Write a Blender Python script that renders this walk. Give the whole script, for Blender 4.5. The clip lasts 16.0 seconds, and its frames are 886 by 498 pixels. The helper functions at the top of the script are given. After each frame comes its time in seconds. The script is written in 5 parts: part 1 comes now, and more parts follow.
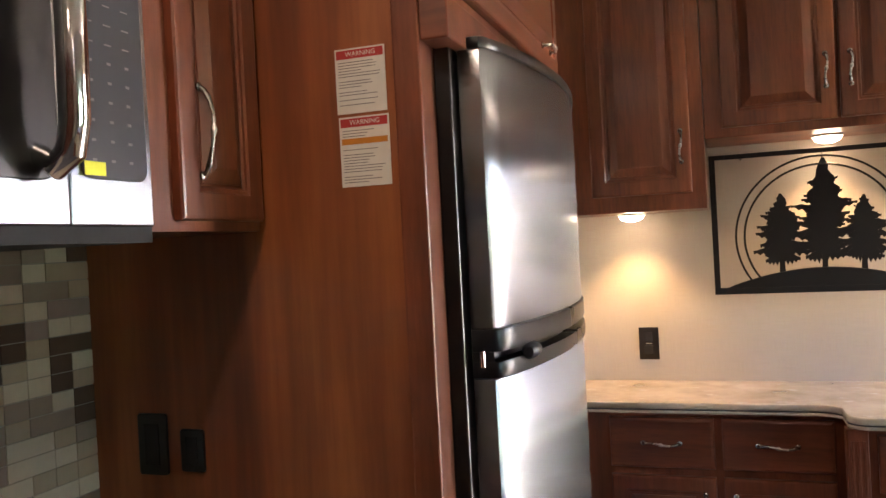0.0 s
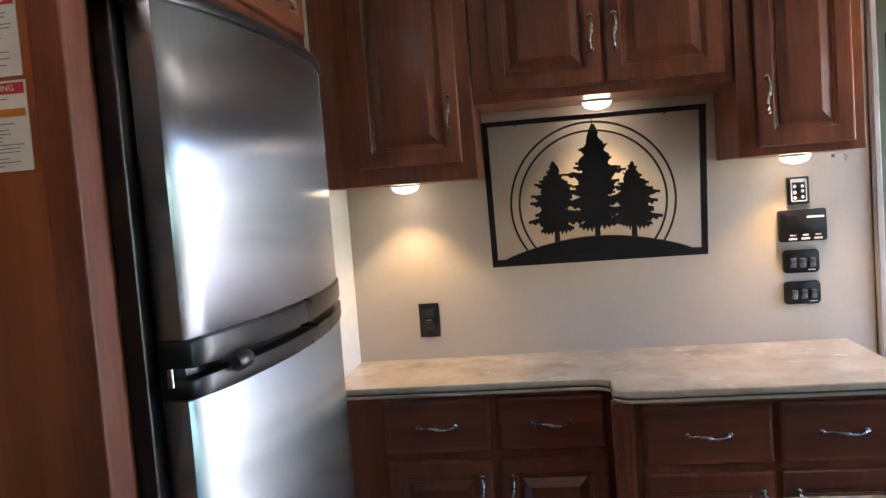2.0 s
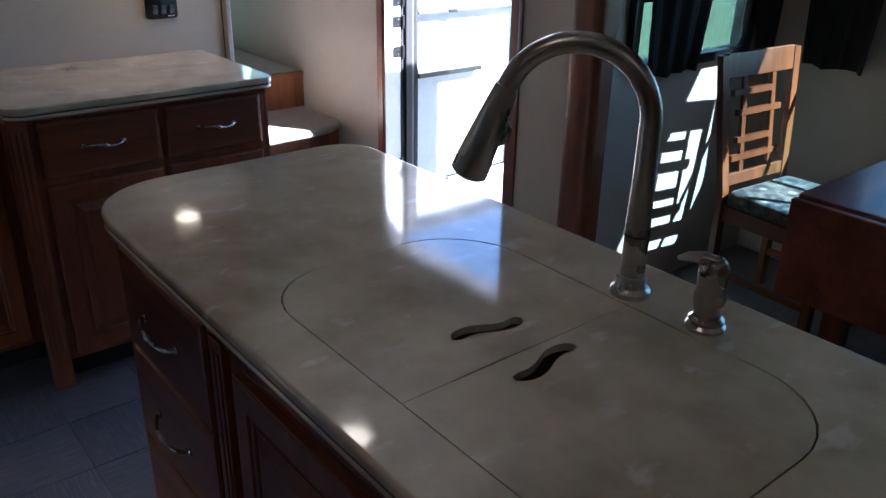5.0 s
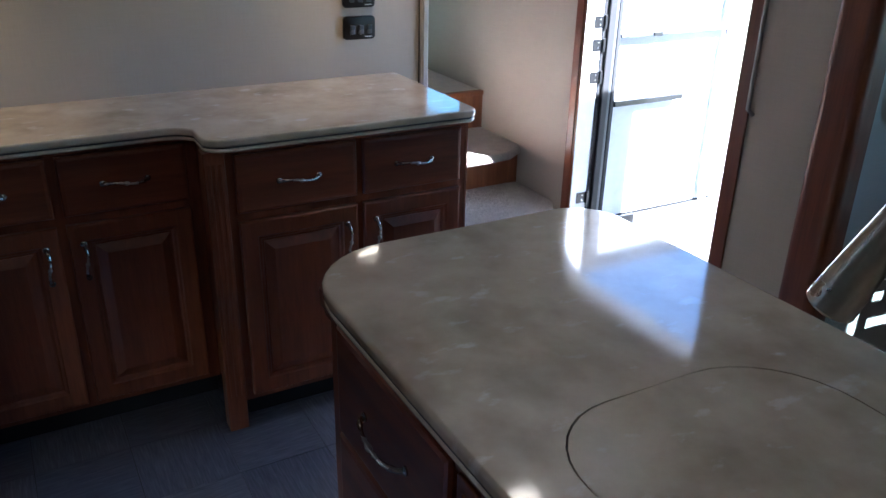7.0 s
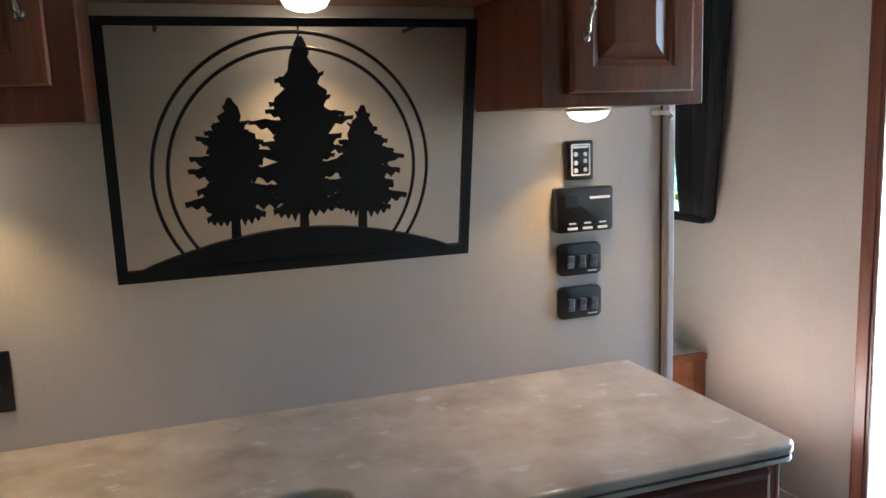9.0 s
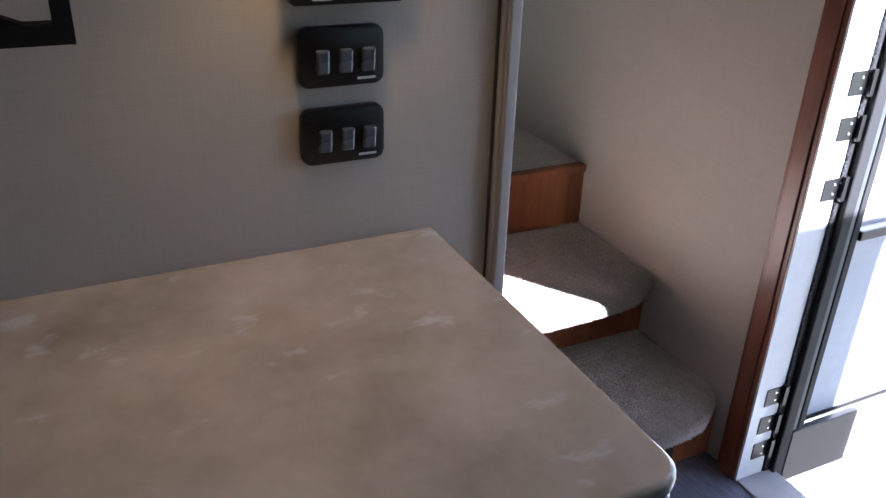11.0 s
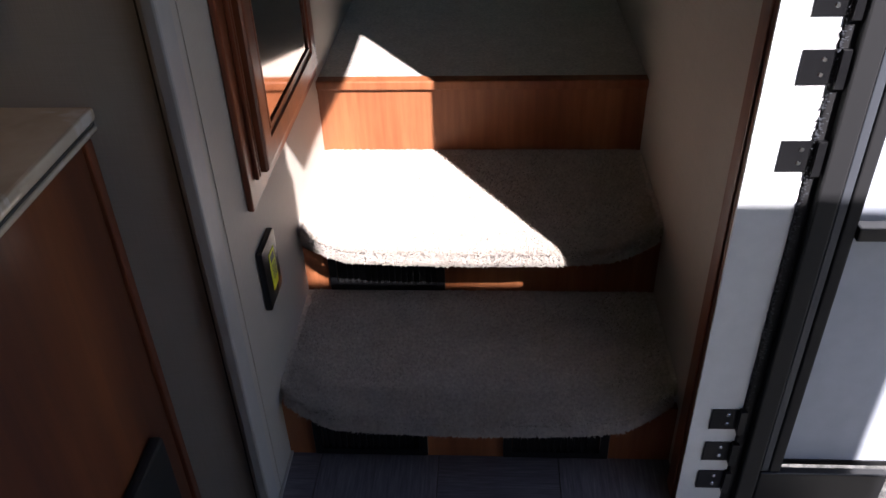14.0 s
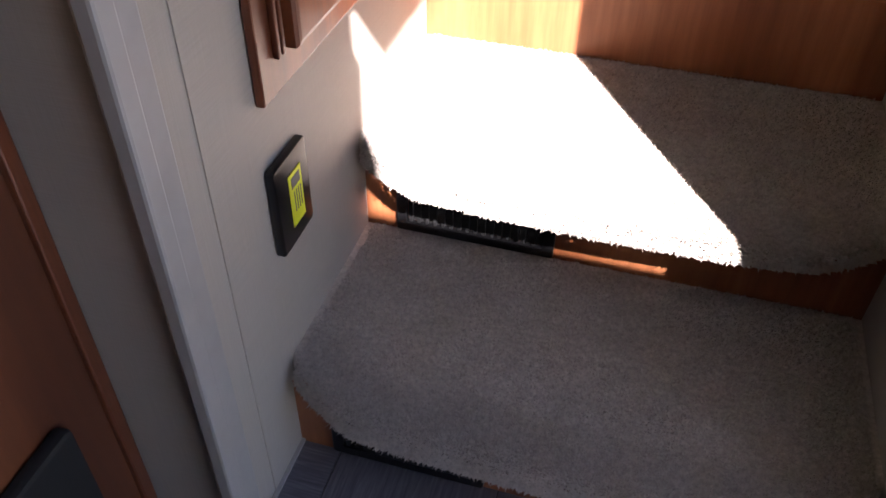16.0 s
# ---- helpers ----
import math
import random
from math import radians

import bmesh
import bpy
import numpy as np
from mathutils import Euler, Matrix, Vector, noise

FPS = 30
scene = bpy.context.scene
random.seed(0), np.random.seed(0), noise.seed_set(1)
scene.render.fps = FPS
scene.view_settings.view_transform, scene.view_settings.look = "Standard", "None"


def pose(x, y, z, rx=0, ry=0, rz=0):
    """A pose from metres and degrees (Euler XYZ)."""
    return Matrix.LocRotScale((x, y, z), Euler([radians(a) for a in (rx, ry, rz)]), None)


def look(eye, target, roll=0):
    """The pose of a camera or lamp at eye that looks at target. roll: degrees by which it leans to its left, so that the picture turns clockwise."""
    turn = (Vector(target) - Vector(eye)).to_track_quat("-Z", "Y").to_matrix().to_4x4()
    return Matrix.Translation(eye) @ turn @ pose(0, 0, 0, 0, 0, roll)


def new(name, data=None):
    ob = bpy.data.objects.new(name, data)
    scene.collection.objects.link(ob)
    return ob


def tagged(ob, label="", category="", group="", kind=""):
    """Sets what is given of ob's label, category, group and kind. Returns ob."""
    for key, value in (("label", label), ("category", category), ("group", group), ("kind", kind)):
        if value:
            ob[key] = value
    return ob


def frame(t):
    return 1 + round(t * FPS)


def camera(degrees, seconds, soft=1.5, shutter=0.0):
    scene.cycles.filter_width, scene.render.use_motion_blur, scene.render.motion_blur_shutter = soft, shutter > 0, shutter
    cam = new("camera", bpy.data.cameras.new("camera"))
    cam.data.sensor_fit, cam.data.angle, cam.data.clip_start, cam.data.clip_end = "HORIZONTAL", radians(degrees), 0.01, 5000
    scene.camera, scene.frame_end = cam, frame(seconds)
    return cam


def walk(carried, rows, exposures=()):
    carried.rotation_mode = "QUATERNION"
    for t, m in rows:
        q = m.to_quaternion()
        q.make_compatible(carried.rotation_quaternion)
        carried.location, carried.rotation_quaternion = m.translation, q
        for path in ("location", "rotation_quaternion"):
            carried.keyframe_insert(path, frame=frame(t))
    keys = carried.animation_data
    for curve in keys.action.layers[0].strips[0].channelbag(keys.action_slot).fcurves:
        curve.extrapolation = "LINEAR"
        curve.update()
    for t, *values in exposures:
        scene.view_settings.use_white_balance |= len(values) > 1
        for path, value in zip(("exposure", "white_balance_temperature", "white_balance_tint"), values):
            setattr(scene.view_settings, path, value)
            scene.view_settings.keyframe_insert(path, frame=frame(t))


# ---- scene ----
cam = camera(57.6, 16.0)
EXPOSURES = [(0.0, 6.35, 7150, 27), (1.0, 6.25, 6600, 20), (1.5, 6.0, 6300, 19), (2.5, 5.75, 5700, 21), (3.0, 5.75, 5500, 17), (3.5, 5.15, 5100, 13),
             (4.0, 4.15, 5150, 14), (5.2, 4.4, 5300, 15), (6.5, 4.95, 5500, 14), (7.0, 4.65, 5200, 13), (7.5, 4.15, 5050, 12),
             (8.0, 5.0, 5450, 16), (9.0, 5.0, 5600, 15), (9.5, 5.0, 5500, 16), (11.8, 2.8, 5500, 18),
             (12.5, 2.15, 5800, 18), (14.0, 1.88, 6100, 20), (15.0, 2.08, 6200, 21), (15.5, 3.0, 6400, 23), (16.0, 3.1, 6350, 24)]
PATH = [
    (0, (-1.227, -3.086, 1.456), (-1.885, -1.198, 1.445), -3.0),
    (0.5, (-1.067, -2.954, 1.497), (-1.728, -1.066, 1.475), -2.9),
    (1, (-0.986, -2.862, 1.489), (-1.555, -0.944, 1.493), -4.1),
    (1.5, (-0.971, -2.819, 1.481), (-1.407, -0.867, 1.501), -4.4),
    (2, (-1.064, -2.811, 1.492), (-1.329, -0.834, 1.355), -4.4),
    (2.5, (-1.211, -2.806, 1.473), (-1.207, -0.846, 1.073), -4.2),
    (3, (-1.322, -2.823, 1.467), (-0.956, -0.955, 0.856), -2.3),
    (3.5, (-1.374, -2.882, 1.465), (-0.644, -1.147, 0.791), 0.0),
    (3.6, (-1.338, -2.882, 1.454), (-0.568, -1.17, 0.764), -0.4),
    (4, (-1.328, -2.949, 1.46), (-0.355, -1.357, 0.738), -0.3),
    (4.2, (-1.339, -3.003, 1.473), (-0.289, -1.471, 0.732), 0.1),
    (6.3, (-1.331, -2.887, 1.48), (-0.153, -1.514, 0.626), 1.7),
    (6.5, (-1.327, -2.799, 1.461), (-0.191, -1.383, 0.622), 1.7),
    (7, (-1.351, -2.6, 1.51), (-0.458, -1.008, 0.693), 1.3),
    (7.5, (-1.307, -2.368, 1.524), (-0.716, -0.599, 0.801), -1.0),
    (8, (-1.275, -2.127, 1.534), (-0.778, -0.255, 1.036), -1.4),
    (8.5, (-1.26, -1.918, 1.524), (-0.679, -0.025, 1.243), -1.4),
    (9, (-1.178, -1.693, 1.511), (-0.524, 0.172, 1.2), -2.0),
    (9.5, (-1.098, -1.46, 1.484), (-0.32, 0.29, 0.911), -2.9),
    (9.7, (-1.104, -1.376, 1.473), (-0.203, 0.287, 0.824), -2.5),
    (11.8, (-0.155, -0.811, 1.358), (0.452, 0.837, 0.401), 3.9),
    (12, (-0.089, -0.776, 1.34), (0.421, 0.896, 0.369), 2.9),
    (12.5, (0.131, -0.854, 1.34), (0.374, 0.86, 0.339), 0.6),
    (13, (0.347, -0.962, 1.343), (0.461, 0.753, 0.32), 0.6),
    (13.5, (0.396, -0.983, 1.352), (0.328, 0.7, 0.273), -1.1),
    (14, (0.425, -0.973, 1.355), (0.314, 0.666, 0.215), -1.9),
    (14.5, (0.406, -0.823, 1.211), (0.288, 0.841, 0.108), -1.6),
    (15, (0.367, -0.69, 1.076), (0.242, 0.859, -0.182), -2.3),
    (15.5, (0.351, -0.612, 1.081), (0.213, 0.821, -0.308), 1.4),
    (16, (0.414, -0.48, 1.09), (0.017, 0.963, -0.236), 1.1),
]
walk(cam, [(t, look(eye, target, roll)) for t, eye, target, roll in PATH], EXPOSURES)

# ---- light and exposure ----
world = bpy.data.worlds.new("world")
scene.world = world
world.use_nodes = True
_n = world.node_tree.nodes
_sky = _n.new("ShaderNodeTexSky")
_sky.sky_type = "NISHITA"
_sky.sun_disc = False
SUN_TO = Vector((0.545, -0.838, 0.920)).normalized()
_sky.sun_elevation = math.asin(SUN_TO.z)
_sky.sun_rotation = math.atan2(SUN_TO.x, SUN_TO.y)
world.node_tree.links.new(_sky.outputs[0], _n["Background"].inputs[0])
_n["Background"].inputs[1].default_value = 0.05
_sky.air_density, _sky.dust_density, _sky.ozone_density = 0.9, 0.5, 1.2


def lamp(name, kind, m, energy, color=(1, 1, 1), **more):
    data = bpy.data.lights.new(name, kind)
    data.energy, data.color = energy, color
    if "angle" in more:
        data.angle = more["angle"]
    if "size" in more:
        data.size = more["size"]
    if "size_y" in more:
        data.shape = "RECTANGLE"
        data.size_y = more["size_y"]
    if "radius" in more:
        data.shadow_soft_size = more["radius"]
    if "spot" in more:
        data.spot_size, data.spot_blend = radians(more["spot"]), 0.7
    ob = new(name, data)
    ob.matrix_world = m
    return ob


WARM = (1.0, 0.86, 0.68)
CEIL = 2.36
lamp("sun", "SUN", look(SUN_TO * 20, (0, 0, 0)), 5.0, (1.0, 0.95, 0.88), angle=radians(0.5))
# first one is known by its reflection; the other three are added, unseen fill
CEILING_AND_FILL_LAMPS = [(0.05, -0.75), (-1.75, -2.5), (-1.0, -4.3), (0.3, -4.4)]
for cx, cy in CEILING_AND_FILL_LAMPS:
    lamp("ceiling_and_fill_lamp", "AREA", look((cx, cy, CEIL - 0.035), (cx, cy, 0)), 0.014 if cx > 0 else 0.06, WARM, size=0.13)
PUCKS = [(-1.535, -0.13, 1.53), (-0.885, -0.12, 1.755), (-0.280, -0.12, 1.53)]
for px, py, pz in PUCKS:
    lamp("puck_lamp", "SPOT", look((px, py, pz - 0.04), (px, py + 0.001, 0)), 0.20, (1.0, 0.66, 0.30), radius=0.03, spot=110)

# ---- materials ----


def nodes_of(name):
    mat = bpy.data.materials.new(name)
    mat.use_nodes = True
    t = mat.node_tree
    return mat, t, t.nodes["Principled BSDF"]


def mapped(t, scale=(1, 1, 1), rot=(0, 0, 0)):
    tc = t.nodes.new("ShaderNodeTexCoord")
    mp = t.nodes.new("ShaderNodeMapping")
    mp.inputs["Scale"].default_value = scale
    mp.inputs["Rotation"].default_value = rot
    t.links.new(tc.outputs["Object"], mp.inputs[0])
    return mp.outputs[0]


def noise_of(t, vec, scale, detail=6, rough=0.55):
    n = t.nodes.new("ShaderNodeTexNoise")
    n.inputs["Scale"].default_value, n.inputs["Detail"].default_value, n.inputs["Roughness"].default_value = scale, detail, rough
    t.links.new(vec, n.inputs["Vector"])
    return n.outputs["Fac"]


def ramp_of(t, fac, stops):
    r = t.nodes.new("ShaderNodeValToRGB")
    e = r.color_ramp.elements
    while len(e) < len(stops):
        e.new(0.5)
    for k, (p, c) in enumerate(stops):
        e[k].position, e[k].color = p, (*c, 1)
    t.links.new(fac, r.inputs[0])
    return r.outputs[0]


def mixed(t, fac, a, b, kind="MIX"):
    m = t.nodes.new("ShaderNodeMix")
    m.data_type, m.blend_type = "RGBA", kind
    for sock, v in ((m.inputs[0], fac), (m.inputs[6], a), (m.inputs[7], b)):
        if isinstance(v, bpy.types.NodeSocket):
            t.links.new(v, sock)
        elif isinstance(v, tuple):
            sock.default_value = (*v, 1)
        else:
            sock.default_value = v
    return m.outputs[2]


def bumped(t, bsdf, height, strength=0.3, distance=0.002):
    b = t.nodes.new("ShaderNodeBump")
    b.inputs["Strength"].default_value, b.inputs["Distance"].default_value = strength, distance
    t.links.new(height, b.inputs["Height"])
    t.links.new(b.outputs[0], bsdf.inputs["Normal"])


def rough_of(t, bsdf, fac, lo, hi):
    m = t.nodes.new("ShaderNodeMapRange")
    m.inputs["To Min"].default_value, m.inputs["To Max"].default_value = lo, hi
    t.links.new(fac, m.inputs[0])
    t.links.new(m.outputs[0], bsdf.inputs["Roughness"])


def wood(name, dark, mid, light, scale=(9, 9, 0.9), rough=0.33, streak=14, coat=0.25):
    mat, t, b = nodes_of(name)
    v = mapped(t, scale)
    broad = noise_of(t, v, 1.1, 4)
    fine = noise_of(t, v, streak, 8, 0.65)
    col = ramp_of(t, broad, [(0.32, dark), (0.5, mid), (0.7, light)])
    grain = ramp_of(t, fine, [(0.35, (0.62, 0.58, 0.55)), (0.6, (1.0, 1.0, 1.0))])
    col = mixed(t, 0.6, col, grain, "MULTIPLY")
    blotch = noise_of(t, mapped(t, (1, 1, 1)), 3.5, 3)
    col = mixed(t, 0.35, col, ramp_of(t, blotch, [(0.35, (0.6, 0.6, 0.6)), (0.65, (1.15, 1.1, 1.05))]), "MULTIPLY")
    t.links.new(col, b.inputs["Base Color"])
    rough_of(t, b, fine, rough, rough + 0.15)
    b.inputs["Coat Weight"].default_value = coat
    b.inputs["Coat Roughness"].default_value = 0.2
    bumped(t, b, fine, 0.12, 0.001)
    return mat


CHERRY = wood("cherry_wood", (0.10, 0.023, 0.009), (0.19, 0.049, 0.018), (0.27, 0.077, 0.030))
CHERRY_H = wood("cherry_wood_across", (0.10, 0.023, 0.009), (0.19, 0.049, 0.018), (0.27, 0.077, 0.030), scale=(0.9, 9, 9))
PANEL = wood("cherry_panel", (0.10, 0.023, 0.009), (0.26, 0.070, 0.020), (0.47, 0.155, 0.045), scale=(5, 5, 0.35), rough=0.38, streak=7)
ENDPANEL = wood("end_panel_wood", (0.07, 0.018, 0.008), (0.17, 0.050, 0.018), (0.28, 0.095, 0.033), scale=(5, 5, 0.35), rough=0.38, streak=7)
STAIRWOOD = wood("stair_wood", (0.20, 0.060, 0.022), (0.33, 0.115, 0.045), (0.45, 0.17, 0.07), scale=(7, 7, 0.5), rough=0.4, streak=8)
TRIMWOOD = wood("trim_wood", (0.11, 0.028, 0.012), (0.19, 0.055, 0.022), (0.25, 0.08, 0.033), scale=(12, 12, 0.7))
CHAIRWOOD = wood("chair_wood", (0.07, 0.021, 0.007), (0.15, 0.048, 0.014), (0.23, 0.078, 0.024))


def plain(name, col, rough=0.5, metal=0.0, vary=0.12, scale=25, bump=0.05, coat=0.0):
    mat, t, b = nodes_of(name)
    n = noise_of(t, mapped(t), scale, 5)
    n2 = noise_of(t, mapped(t), scale * 0.12, 3)
    c = mixed(t, vary, col, ramp_of(t, n, [(0.3, tuple(x * 0.5 for x in col)), (0.7, tuple(min(1, x * 1.4) for x in col))]))
    c = mixed(t, vary, c, ramp_of(t, n2, [(0.3, tuple(x * 0.5 for x in col)), (0.7, tuple(min(1, x * 1.4) for x in col))]))
    t.links.new(c, b.inputs["Base Color"])
    b.inputs["Metallic"].default_value = metal
    b.inputs["Coat Weight"].default_value = coat
    rough_of(t, b, n2, max(0.02, rough - 0.05), rough + 0.08)
    if bump:
        bumped(t, b, n, bump, 0.001)
    return mat


BLACK = plain("black_plastic", (0.006, 0.006, 0.007), 0.28)
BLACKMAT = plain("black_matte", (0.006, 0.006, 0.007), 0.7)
ARTBLACK = plain("painted_steel_black", (0.008, 0.0075, 0.008), 0.6, bump=0.2, scale=180)
ARTBLACK.node_tree.nodes["Principled BSDF"].inputs["Specular IOR Level"].default_value = 0.25
# the blue cast is a highlight on the rockers, put into their base colour
ROCKER = plain("switch_rocker_highlit", (0.065, 0.080, 0.105), 0.25)
BARGREY = plain("dark_grey_metal", (0.05, 0.055, 0.065), 0.4)
WHITEVINYL = plain("white_vinyl", (0.62, 0.60, 0.56), 0.45)
GREYTRIM = plain("grey_trim", (0.36, 0.34, 0.32), 0.5)
ALU = plain("door_frame_paint", (0.72, 0.74, 0.75), 0.4)
LEAFWHITE = plain("door_leaf_white", (0.42, 0.45, 0.50), 0.45)
PEWTER = plain("pewter", (0.34, 0.32, 0.30), 0.25, 1.0, 0.3, 60)
NICKEL = plain("brushed_nickel", (0.46, 0.42, 0.38), 0.27, 1.0, 0.15, 120)
CHROME = plain("chrome", (0.7, 0.7, 0.7), 0.08, 1.0, 0.05)
MIRROR = plain("mirror_silver", (0.58, 0.49, 0.43), 0.08, 1.0, 0.04, 6, 0.0)
SEAM = plain("seam_dark", (0.05, 0.045, 0.04), 0.6)
# near black stands for the shade inside the covered sink
HOLE = plain("sink_shadow", (0.02, 0.018, 0.016), 0.5)
LABEL = plain("paper_label", (0.72, 0.70, 0.64), 0.6)
RED = plain("label_red", (0.45, 0.03, 0.03), 0.6)
ORANGE = plain("label_orange", (0.60, 0.22, 0.02), 0.6)
INK = plain("label_ink", (0.16, 0.15, 0.15), 0.6)
YELLOW = plain("label_yellow", (0.75, 0.80, 0.03), 0.5)
CURTAIN = plain("black_curtain", (0.008, 0.008, 0.009), 0.95, vary=0.3)
CEILMAT = plain("ceiling_vinyl", (0.62, 0.58, 0.50), 0.6)


def ground_cover():
    """Grey gravel round the trailer, mown grass farther off."""
    mat, t, b = nodes_of("gravel_and_grass")
    v = mapped(t)
    gravel = ramp_of(t, noise_of(t, v, 45, 6, 0.7), [(0.32, (0.03, 0.03, 0.028)), (0.5, (0.10, 0.098, 0.09)), (0.7, (0.24, 0.23, 0.21))])
    grass = ramp_of(t, noise_of(t, v, 9, 6, 0.7), [(0.3, (0.07, 0.085, 0.045)), (0.7, (0.14, 0.165, 0.09))])
    far = t.nodes.new("ShaderNodeVectorMath")
    far.operation = "LENGTH"
    t.links.new(v, far.inputs[0])
    edge = t.nodes.new("ShaderNodeMapRange")
    edge.inputs["From Min"].default_value, edge.inputs["From Max"].default_value = 6.0, 8.0
    t.links.new(far.outputs["Value"], edge.inputs[0])
    t.links.new(mixed(t, edge.outputs[0], gravel, grass), b.inputs["Base Color"])
    b.inputs["Roughness"].default_value = 0.95
    return mat


GROUND = ground_cover()
BARK = plain("bark", (0.09, 0.07, 0.05), 0.9, vary=0.5, scale=12, bump=0.6)


def foliage():
    mat, t, b = nodes_of("foliage")
    info = t.nodes.new("ShaderNodeNewGeometry")
    c = ramp_of(t, info.outputs["Random Per Island"], [(0.0, (0.04, 0.06, 0.03)), (0.6, (0.06, 0.088, 0.042)), (1.0, (0.085, 0.115, 0.06))])
    t.links.new(c, b.inputs["Base Color"])
    b.inputs["Roughness"].default_value = 0.6
    return mat


FOLIAGE = foliage()
KEYGREY = plain("keypad_grey", (0.022, 0.026, 0.034), 0.3)
PRINT = plain("white_print", (0.55, 0.56, 0.58), 0.5)
GROUT = plain("grout", (0.28, 0.25, 0.21), 0.8)
BRASSY = plain("antique_edge", (0.20, 0.15, 0.09), 0.35, 0.6)


def wallpaper():
    mat, t, b = nodes_of("linen_wallpaper")
    h = noise_of(t, mapped(t, (4, 4, 260)), 3, 4)
    w = noise_of(t, mapped(t, (260, 260, 4)), 3, 4)
    m = t.nodes.new("ShaderNodeMath")
    m.operation = "ADD"
    t.links.new(h, m.inputs[0])
    t.links.new(w, m.inputs[1])
    half = t.nodes.new("ShaderNodeMath")
    half.operation = "MULTIPLY"
    half.inputs[1].default_value = 0.5
    t.links.new(m.outputs[0], half.inputs[0])
    c = ramp_of(t, half.outputs[0], [(0.36, (0.375, 0.338, 0.29)), (0.64, (0.455, 0.412, 0.355))])
    c = mixed(t, 0.3, c, ramp_of(t, noise_of(t, mapped(t), 2.0, 3), [(0.35, (0.375, 0.335, 0.285)), (0.65, (0.48, 0.437, 0.375))]))
    t.links.new(c, b.inputs["Base Color"])
    b.inputs["Roughness"].default_value = 0.62
    bumped(t, b, half.outputs[0], 0.12, 0.0006)
    return mat


WALL = wallpaper()


def countertop():
    mat, t, b = nodes_of("solid_surface")
    base = noise_of(t, mapped(t), 5.5, 8, 0.6)
    c = ramp_of(t, base, [(0.3, (0.38, 0.310, 0.228)), (0.5, (0.50, 0.415, 0.312)), (0.7, (0.59, 0.505, 0.395))])
    spots = noise_of(t, mapped(t, (1.0, 1.7, 1)), 13, 5, 0.55)
    c = mixed(t, ramp_of(t, spots, [(0.61, (0, 0, 0)), (0.70, (0.8, 0.8, 0.8))]), c, (0.62, 0.57, 0.51))
    dk = noise_of(t, mapped(t, (1.3, 1, 1), (0, 0, 0.6)), 7, 3, 0.5)
    c = mixed(t, ramp_of(t, dk, [(0.54, (0, 0, 0)), (0.74, (0.30, 0.30, 0.30))]), c, (0.17, 0.12, 0.075))
    t.links.new(c, b.inputs["Base Color"])
    rough_of(t, b, base, 0.06, 0.12)
    b.inputs["Coat Weight"].default_value = 0.5
    return mat


STONE = countertop()


def steel():
    mat, t, b = nodes_of("brushed_steel")
    n = noise_of(t, mapped(t, (160, 160, 1.2)), 4, 5, 0.6)
    c = ramp_of(t, n, [(0.3, (0.25, 0.266, 0.284)), (0.7, (0.34, 0.36, 0.382))])
    t.links.new(c, b.inputs["Base Color"])
    b.inputs["Metallic"].default_value = 1.0
    b.inputs["Anisotropic"].default_value = 0.88
    b.inputs["Anisotropic Rotation"].default_value = 0.0
    tan = t.nodes.new("ShaderNodeTangent")
    tan.direction_type, tan.axis = "RADIAL", "Z"
    t.links.new(tan.outputs[0], b.inputs["Tangent"])
    rough_of(t, b, n, 0.21, 0.29)
    return mat


STEEL = steel()


def carpet():
    mat, t, b = nodes_of("carpet")
    n = noise_of(t, mapped(t), 120, 4, 0.8)
    m = noise_of(t, mapped(t), 22, 4, 0.6)
    c = ramp_of(t, n, [(0.32, (0.34, 0.30, 0.26)), (0.66, (0.78, 0.71, 0.63))])
    c = mixed(t, 0.4, c, ramp_of(t, m, [(0.3, (0.42, 0.375, 0.325)), (0.7, (0.66, 0.60, 0.53))]))
    t.links.new(c, b.inputs["Base Color"])
    b.inputs["Roughness"].default_value = 0.95
    b.inputs["Sheen Weight"].default_value = 0.3
    return mat


CARPET = carpet()


def vinyl(name, scale):
    mat, t, b = nodes_of(name)
    n = noise_of(t, mapped(t, scale), 4, 8, 0.65)
    info = t.nodes.new("ShaderNodeObjectInfo")
    c = ramp_of(t, n, [(0.3, (0.070, 0.068, 0.078)), (0.5, (0.118, 0.114, 0.128)), (0.72, (0.20, 0.19, 0.205))])
    tone = ramp_of(t, info.outputs["Random"], [(0.0, (0.82, 0.82, 0.84)), (1.0, (1.12, 1.1, 1.08))])
    c = mixed(t, 1.0, c, tone, "MULTIPLY")
    t.links.new(c, b.inputs["Base Color"])
    rough_of(t, b, n, 0.35, 0.5)
    bumped(t, b, n, 0.1, 0.0005)
    return mat


VINYL_X = vinyl("vinyl_along", (3, 45, 1))
VINYL_Y = vinyl("vinyl_across", (45, 3, 1))


def glow(name, col, strength):
    mat, t, b = nodes_of(name)
    b.inputs["Base Color"].default_value = (0.8, 0.8, 0.8, 1)
    b.inputs["Emission Color"].default_value = (*col, 1)
    b.inputs["Emission Strength"].default_value = strength
    return mat


PUCKGLOW = glow("lamp_lens", (1.0, 0.80, 0.52), 0.42)


def clear(name, tint, rough=0.0):
    mat, t, b = nodes_of(name)
    b.inputs["Base Color"].default_value = (*tint, 1)
    b.inputs["Transmission Weight"].default_value = 1.0
    b.inputs["Roughness"].default_value = rough
    b.inputs["IOR"].default_value = 1.45
    return mat


GLASS = clear("tinted_glass", (0.085, 0.145, 0.14))


